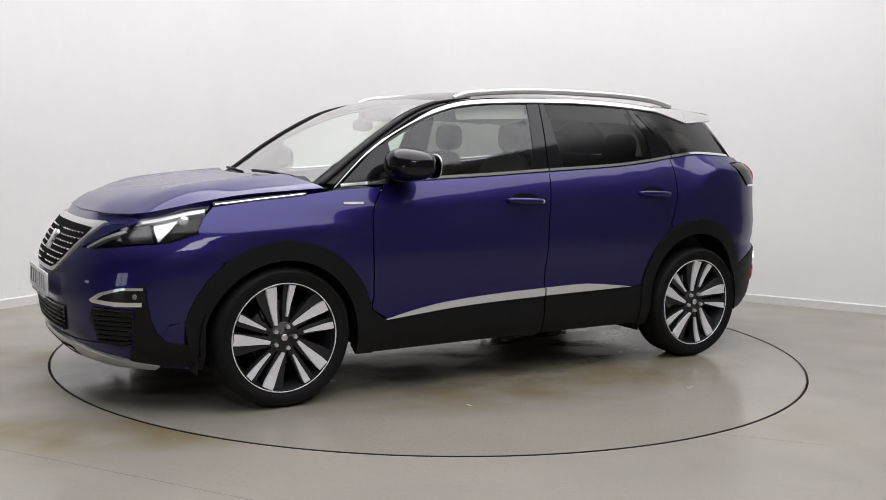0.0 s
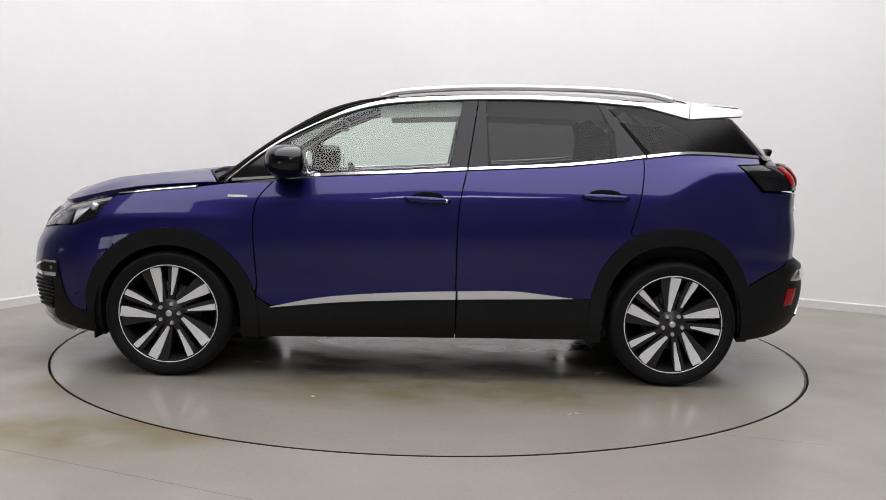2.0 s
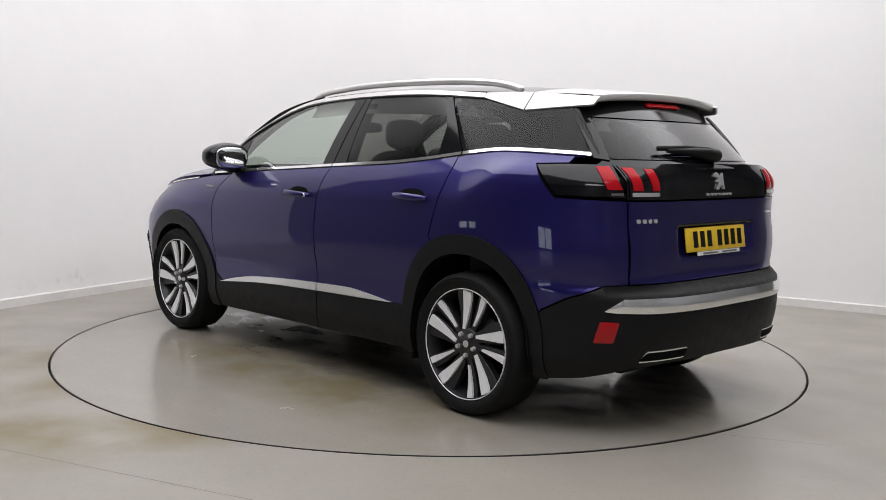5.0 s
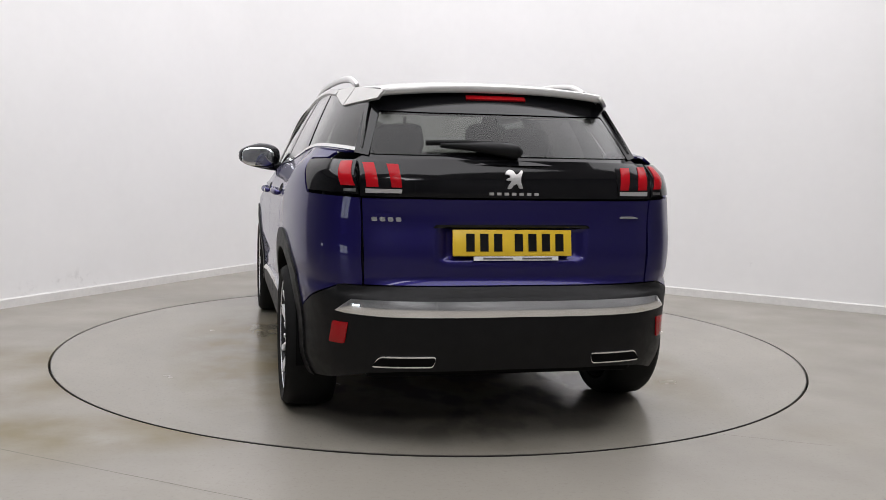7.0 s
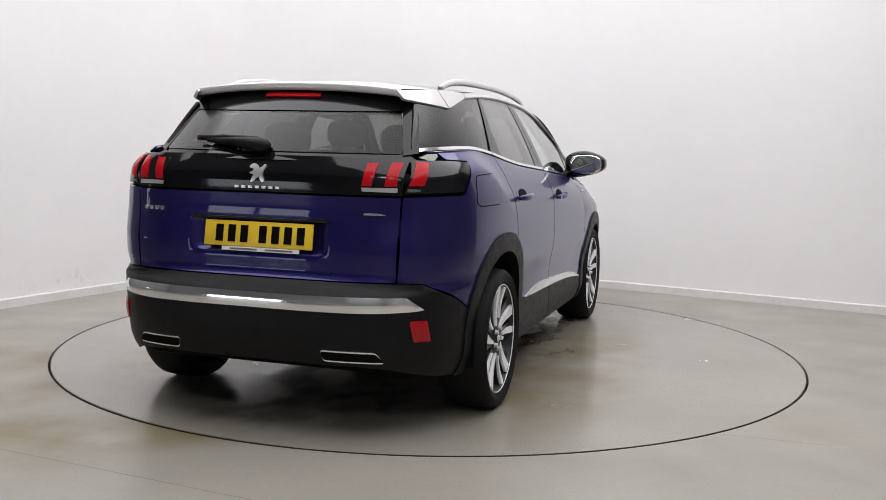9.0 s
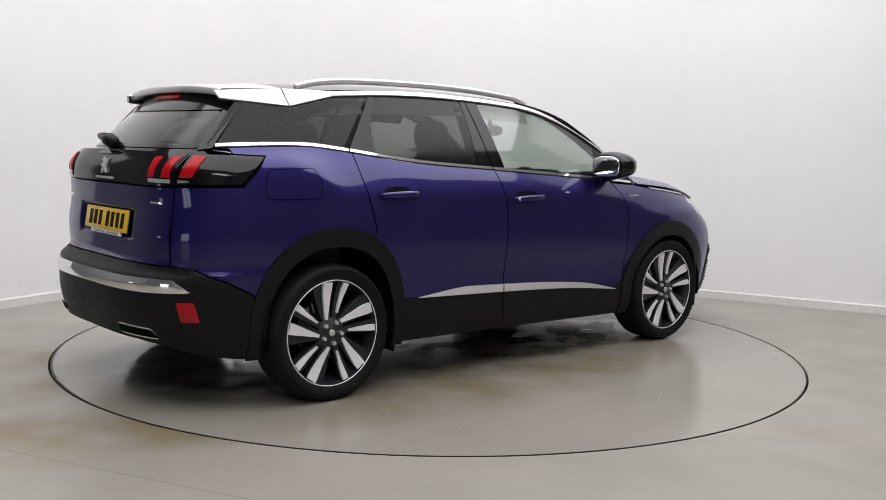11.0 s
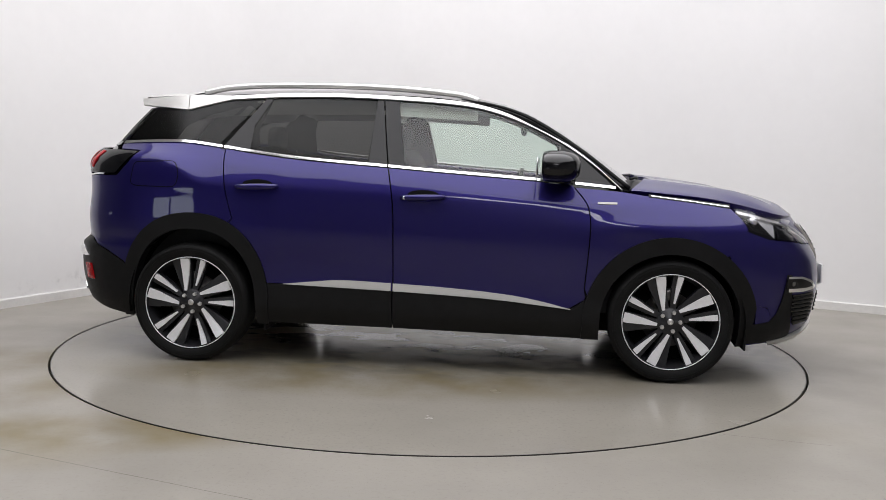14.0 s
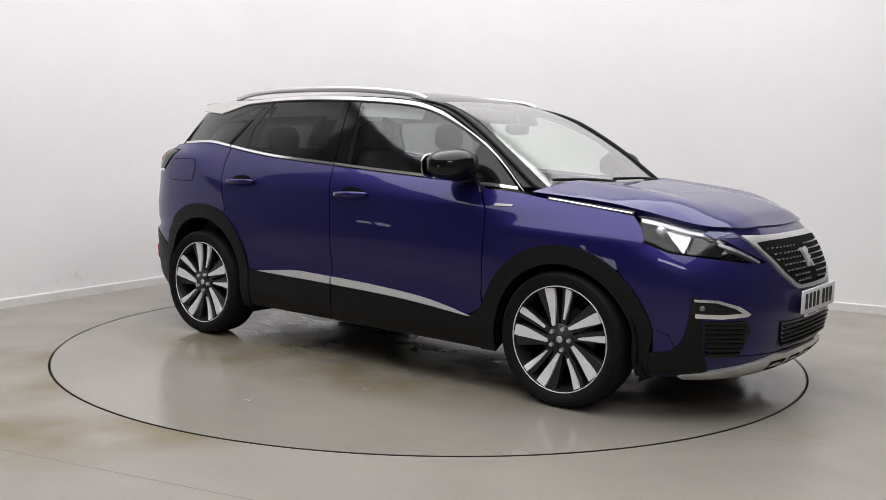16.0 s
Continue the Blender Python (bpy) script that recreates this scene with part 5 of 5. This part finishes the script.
    for i in range(5):
        a = 2 * math.pi * i / 5 + math.pi / 2
        blade("spoke_body", a - 0.06, 0.022, 0.052, 0.20, -0.012, -0.006, ALLOYB, 0.06, 0.25, 0.035)
        blade("broad_spoke", a + 0.05, 0.0075, 0.0265, 0.32, -0.003, 0.009, ALLOY, 0.072, 0.251, 0.012)
        blade("spoke_body", a + 0.44, 0.014, 0.030, 0.0, -0.012, -0.006, ALLOYB, 0.06, 0.25, 0.035)
        blade("narrow_spoke", a + 0.48, 0.0045, 0.0155, 0.01, -0.003, 0.009, ALLOY, 0.10, 0.251, 0.012)
    return wheel


first = make_wheel()
first.parent = car
SPIN = {"fl": 19, "rl": 1, "fr": 17, "rr": 10}
first.matrix_basis = pose(FX, 0.885, 0.335) @ pose(0, 0, 0, 0, SPIN["fl"], 0)
copy_thing(first, pose(RXL, 0.885, 0.335) @ pose(0, 0, 0, 0, SPIN["rl"], 0))
copy_thing(first, pose(FX, -0.885, 0.335, 0, 0, 180) @ pose(0, 0, 0, 0, SPIN["fr"], 0))
copy_thing(first, pose(RXL, -0.885, 0.335, 0, 0, 180) @ pose(0, 0, 0, 0, SPIN["rr"], 0))

# ---------------------------------------------------------------- car: underbody and inner shell
bm = bmesh.new()
box(bm, -0.92, 0.92, -0.80, 0.80, 0.238, 0.36, 0.02)
part("floor_pan", bm, INNER, car)
bm = bmesh.new()
box(bm, -2.02, -0.92, -0.60, 0.60, 0.27, 0.5, 0.03)
part("rear_undertray", bm, INNER, car)
bm = bmesh.new()
box(bm, 0.92, 2.08, -0.58, 0.58, 0.21, 0.5, 0.03)
part("front_undertray", bm, INNER, car)
for cx in (FX, -1.325):
    for s in (1, -1):
        bm = bmesh.new()
        rows = []
        for t in np.linspace(-8, 188, 32):
            c, sn = math.cos(radians(t)), math.sin(radians(t))
            r = 0.40 if cx > 0 else 0.44
            rows.append([(cx + r * (1 if cx > 0 else 0.87) * c, y * s, 0.325 + r * sn) for y in (0.56, 0.72, 0.87)])
        vr = grid_faces(bm, rows)
        bm.faces.new([v[0] for v in vr])
        part("wheel_arch_liner", bm, INNER, car)
        bm = bmesh.new()
        box(bm, cx + 0.40, cx + 0.412, min(0.62 * s, 0.84 * s), max(0.62 * s, 0.84 * s), 0.185, 0.33, 0.003)
        part("mud_flap", bm, RUBBER, car, smooth=False)
side_in = farch(0.43, 5, 175, 30)[::-1]
inner_side = [(1.9, 0.25), (1.80, 0.25)] + side_in[::-1] + [(0.85, 0.24), (-0.88, 0.24)] + rarch(0.48, 5, 175, 30) + [(-1.78, 0.26), (-1.84, 0.3), (-1.88, 1.1), (-1.82, 1.2), (-1.2, 1.195), (-0.2, 1.10), (0.6, 1.05), (1.1, 1.01), (1.6, 0.94), (1.8, 0.90), (1.9, 0.8)]
both("inner_side_shell", f_body, v_side, inner_side, INNER, car, off=-0.022, thick=0.0, step=0.06)
panel("inner_nose_shell", f_body, v_front, mir([(0.0, 0.865), (0.55, 0.85), (0.7, 0.74), (0.72, 0.3), (0.6, 0.22), (0.0, 0.22)]), INNER, car, off=-0.08, thick=0.0, step=0.06)
panel("inner_tail_shell", f_body, v_rear, mir([(0.0, 1.19), (0.66, 1.18), (0.74, 0.9), (0.74, 0.35), (0.0, 0.28)]), INNER, car, off=-0.07, thick=0.0, step=0.06)

# ---------------------------------------------------------------- car: cabin
bm = bmesh.new()
box(bm, -1.72, 1.15, -0.74, 0.74, 0.34, 0.5, 0.02)
box(bm, -1.98, -1.15, -0.70, 0.70, 0.5, 0.95, 0.04)
part("cabin_floor", bm, SEAT, car)
both("inner_roof_trim", f_glass, v_side, [(0.25, 1.42), (0.25, 1.50), (-0.3, 1.53), (-1.0, 1.53), (-1.45, 1.48), (-1.40, 1.40), (-1.0, 1.43), (-0.3, 1.445)], LINING, car, off=-0.05, thick=0.0, step=0.08)
both("inner_pillar", f_glass, v_side, [(-0.15, 1.12), (-0.21, 1.5), (-0.33, 1.5), (-0.36, 1.14)], SEAT, car, off=-0.05, thick=0.0, step=0.08)
both("inner_rear_pillar", f_glass, v_side, [(-1.0, 1.2), (-1.0, 1.35), (-0.95, 1.5), (-1.10, 1.5), (-1.25, 1.34), (-1.3, 1.23)], SEAT, car, off=-0.05, thick=0.0, step=0.08)
panel("headlining", f_roof, v_top, [(0.28, 0.57), (-1.5, 0.55), (-1.62, 0.4), (-1.62, -0.4), (-1.5, -0.55), (0.28, -0.57)], LINING, car, off=-0.045, thick=0.0, step=0.08)
bm = bmesh.new()
rows = []
for x, z in ((1.12, 0.92), (1.10, 1.02), (0.95, 1.045), (0.72, 1.03), (0.60, 0.98), (0.56, 0.85), (0.60, 0.5)):
    rows.append([(x - 0.06 * (y / 0.76) ** 2, y, z - 0.03 * (y / 0.76) ** 4) for y in np.linspace(-0.76, 0.76, 15)])
grid_faces(bm, rows)
part("dashboard", bm, SEAT, car)
bm = bmesh.new()
tube(bm, [(0.45 + 0.05 * math.sin(a), -0.37 + 0.17 * math.cos(a), 0.96 + 0.16 * math.sin(a)) for a in np.linspace(0, 2 * math.pi, 29)], 0.014, 8, caps=False)
tube(bm, [(0.46, -0.52, 0.95), (0.48, -0.37, 0.95), (0.46, -0.22, 0.95)], [0.016, 0.05, 0.016], 8, 0.8)
part("steering_wheel", bm, SEAT, car)


def seat(x, y, w, rear=False):
    """A car seat with cushion, backrest and headrest."""
    bm = bmesh.new()
    blob(bm, (x + 0.2, y, 0.62), (0.27, w, 0.10), 3.5)
    st = part("seat", bm, SEAT, car, "dark fabric car seat")
    bm = bmesh.new()
    lean = 0.30

    def tilt(p):
        k = (p.z + 0.32) / 0.64
        return Vector((p.x - lean * k * 0.64, p.y * (1 - 0.18 * max(0, k - 0.4)), p.z))

    blob(bm, (x, y, 0.90), (0.075, w, 0.32), 3.5, cut=tilt)
    part("backrest", bm, SEAT, st)
    for hy in ([y] if not rear else [y - 0.33, y + 0.33]):
        bm = bmesh.new()
        blob(bm, (x - 0.225, hy, 1.31 if not rear else 1.27), (0.05, 0.13, 0.085), 3.0)
        tube(bm, [(x - 0.2, hy - 0.05, 1.18), (x - 0.22, hy - 0.05, 1.28)], 0.008, 6)
        tube(bm, [(x - 0.2, hy + 0.05, 1.18), (x - 0.22, hy + 0.05, 1.28)], 0.008, 6)
        part("headrest", bm, SEAT, st)


seat(-0.08, 0.37, 0.25)
seat(-0.08, -0.37, 0.25)
seat(-0.95, 0.0, 0.62, True)
bm = bmesh.new()
blob(bm, (0.50, -0.02, 1.36), (0.02, 0.12, 0.036), 3.0)
tube(bm, [(0.51, -0.02, 1.38), (0.50, -0.02, 1.44)], 0.012, 6)
part("interior_mirror", bm, BLACK, car)


# ---------------------------------------------------------------- what moves
def motions():
    """The turntable carries the car round at an even pace."""
    disc_rows, car_rows = [], []
    for k in range(33):
        t = 0.5 * k
        a = 211.21 - 15.5194 * t - 0.0108 * (t - 8) ** 2
        disc_rows.append((t, pose(0, 0, 0, 0, 0, a)))
        car_rows.append((t, pose(0, 0, 0, 0, 0, a) @ pose(0.0496, 0.1116, 0.0)))
    walk(turntable, disc_rows)
    walk(car, car_rows)


motions()
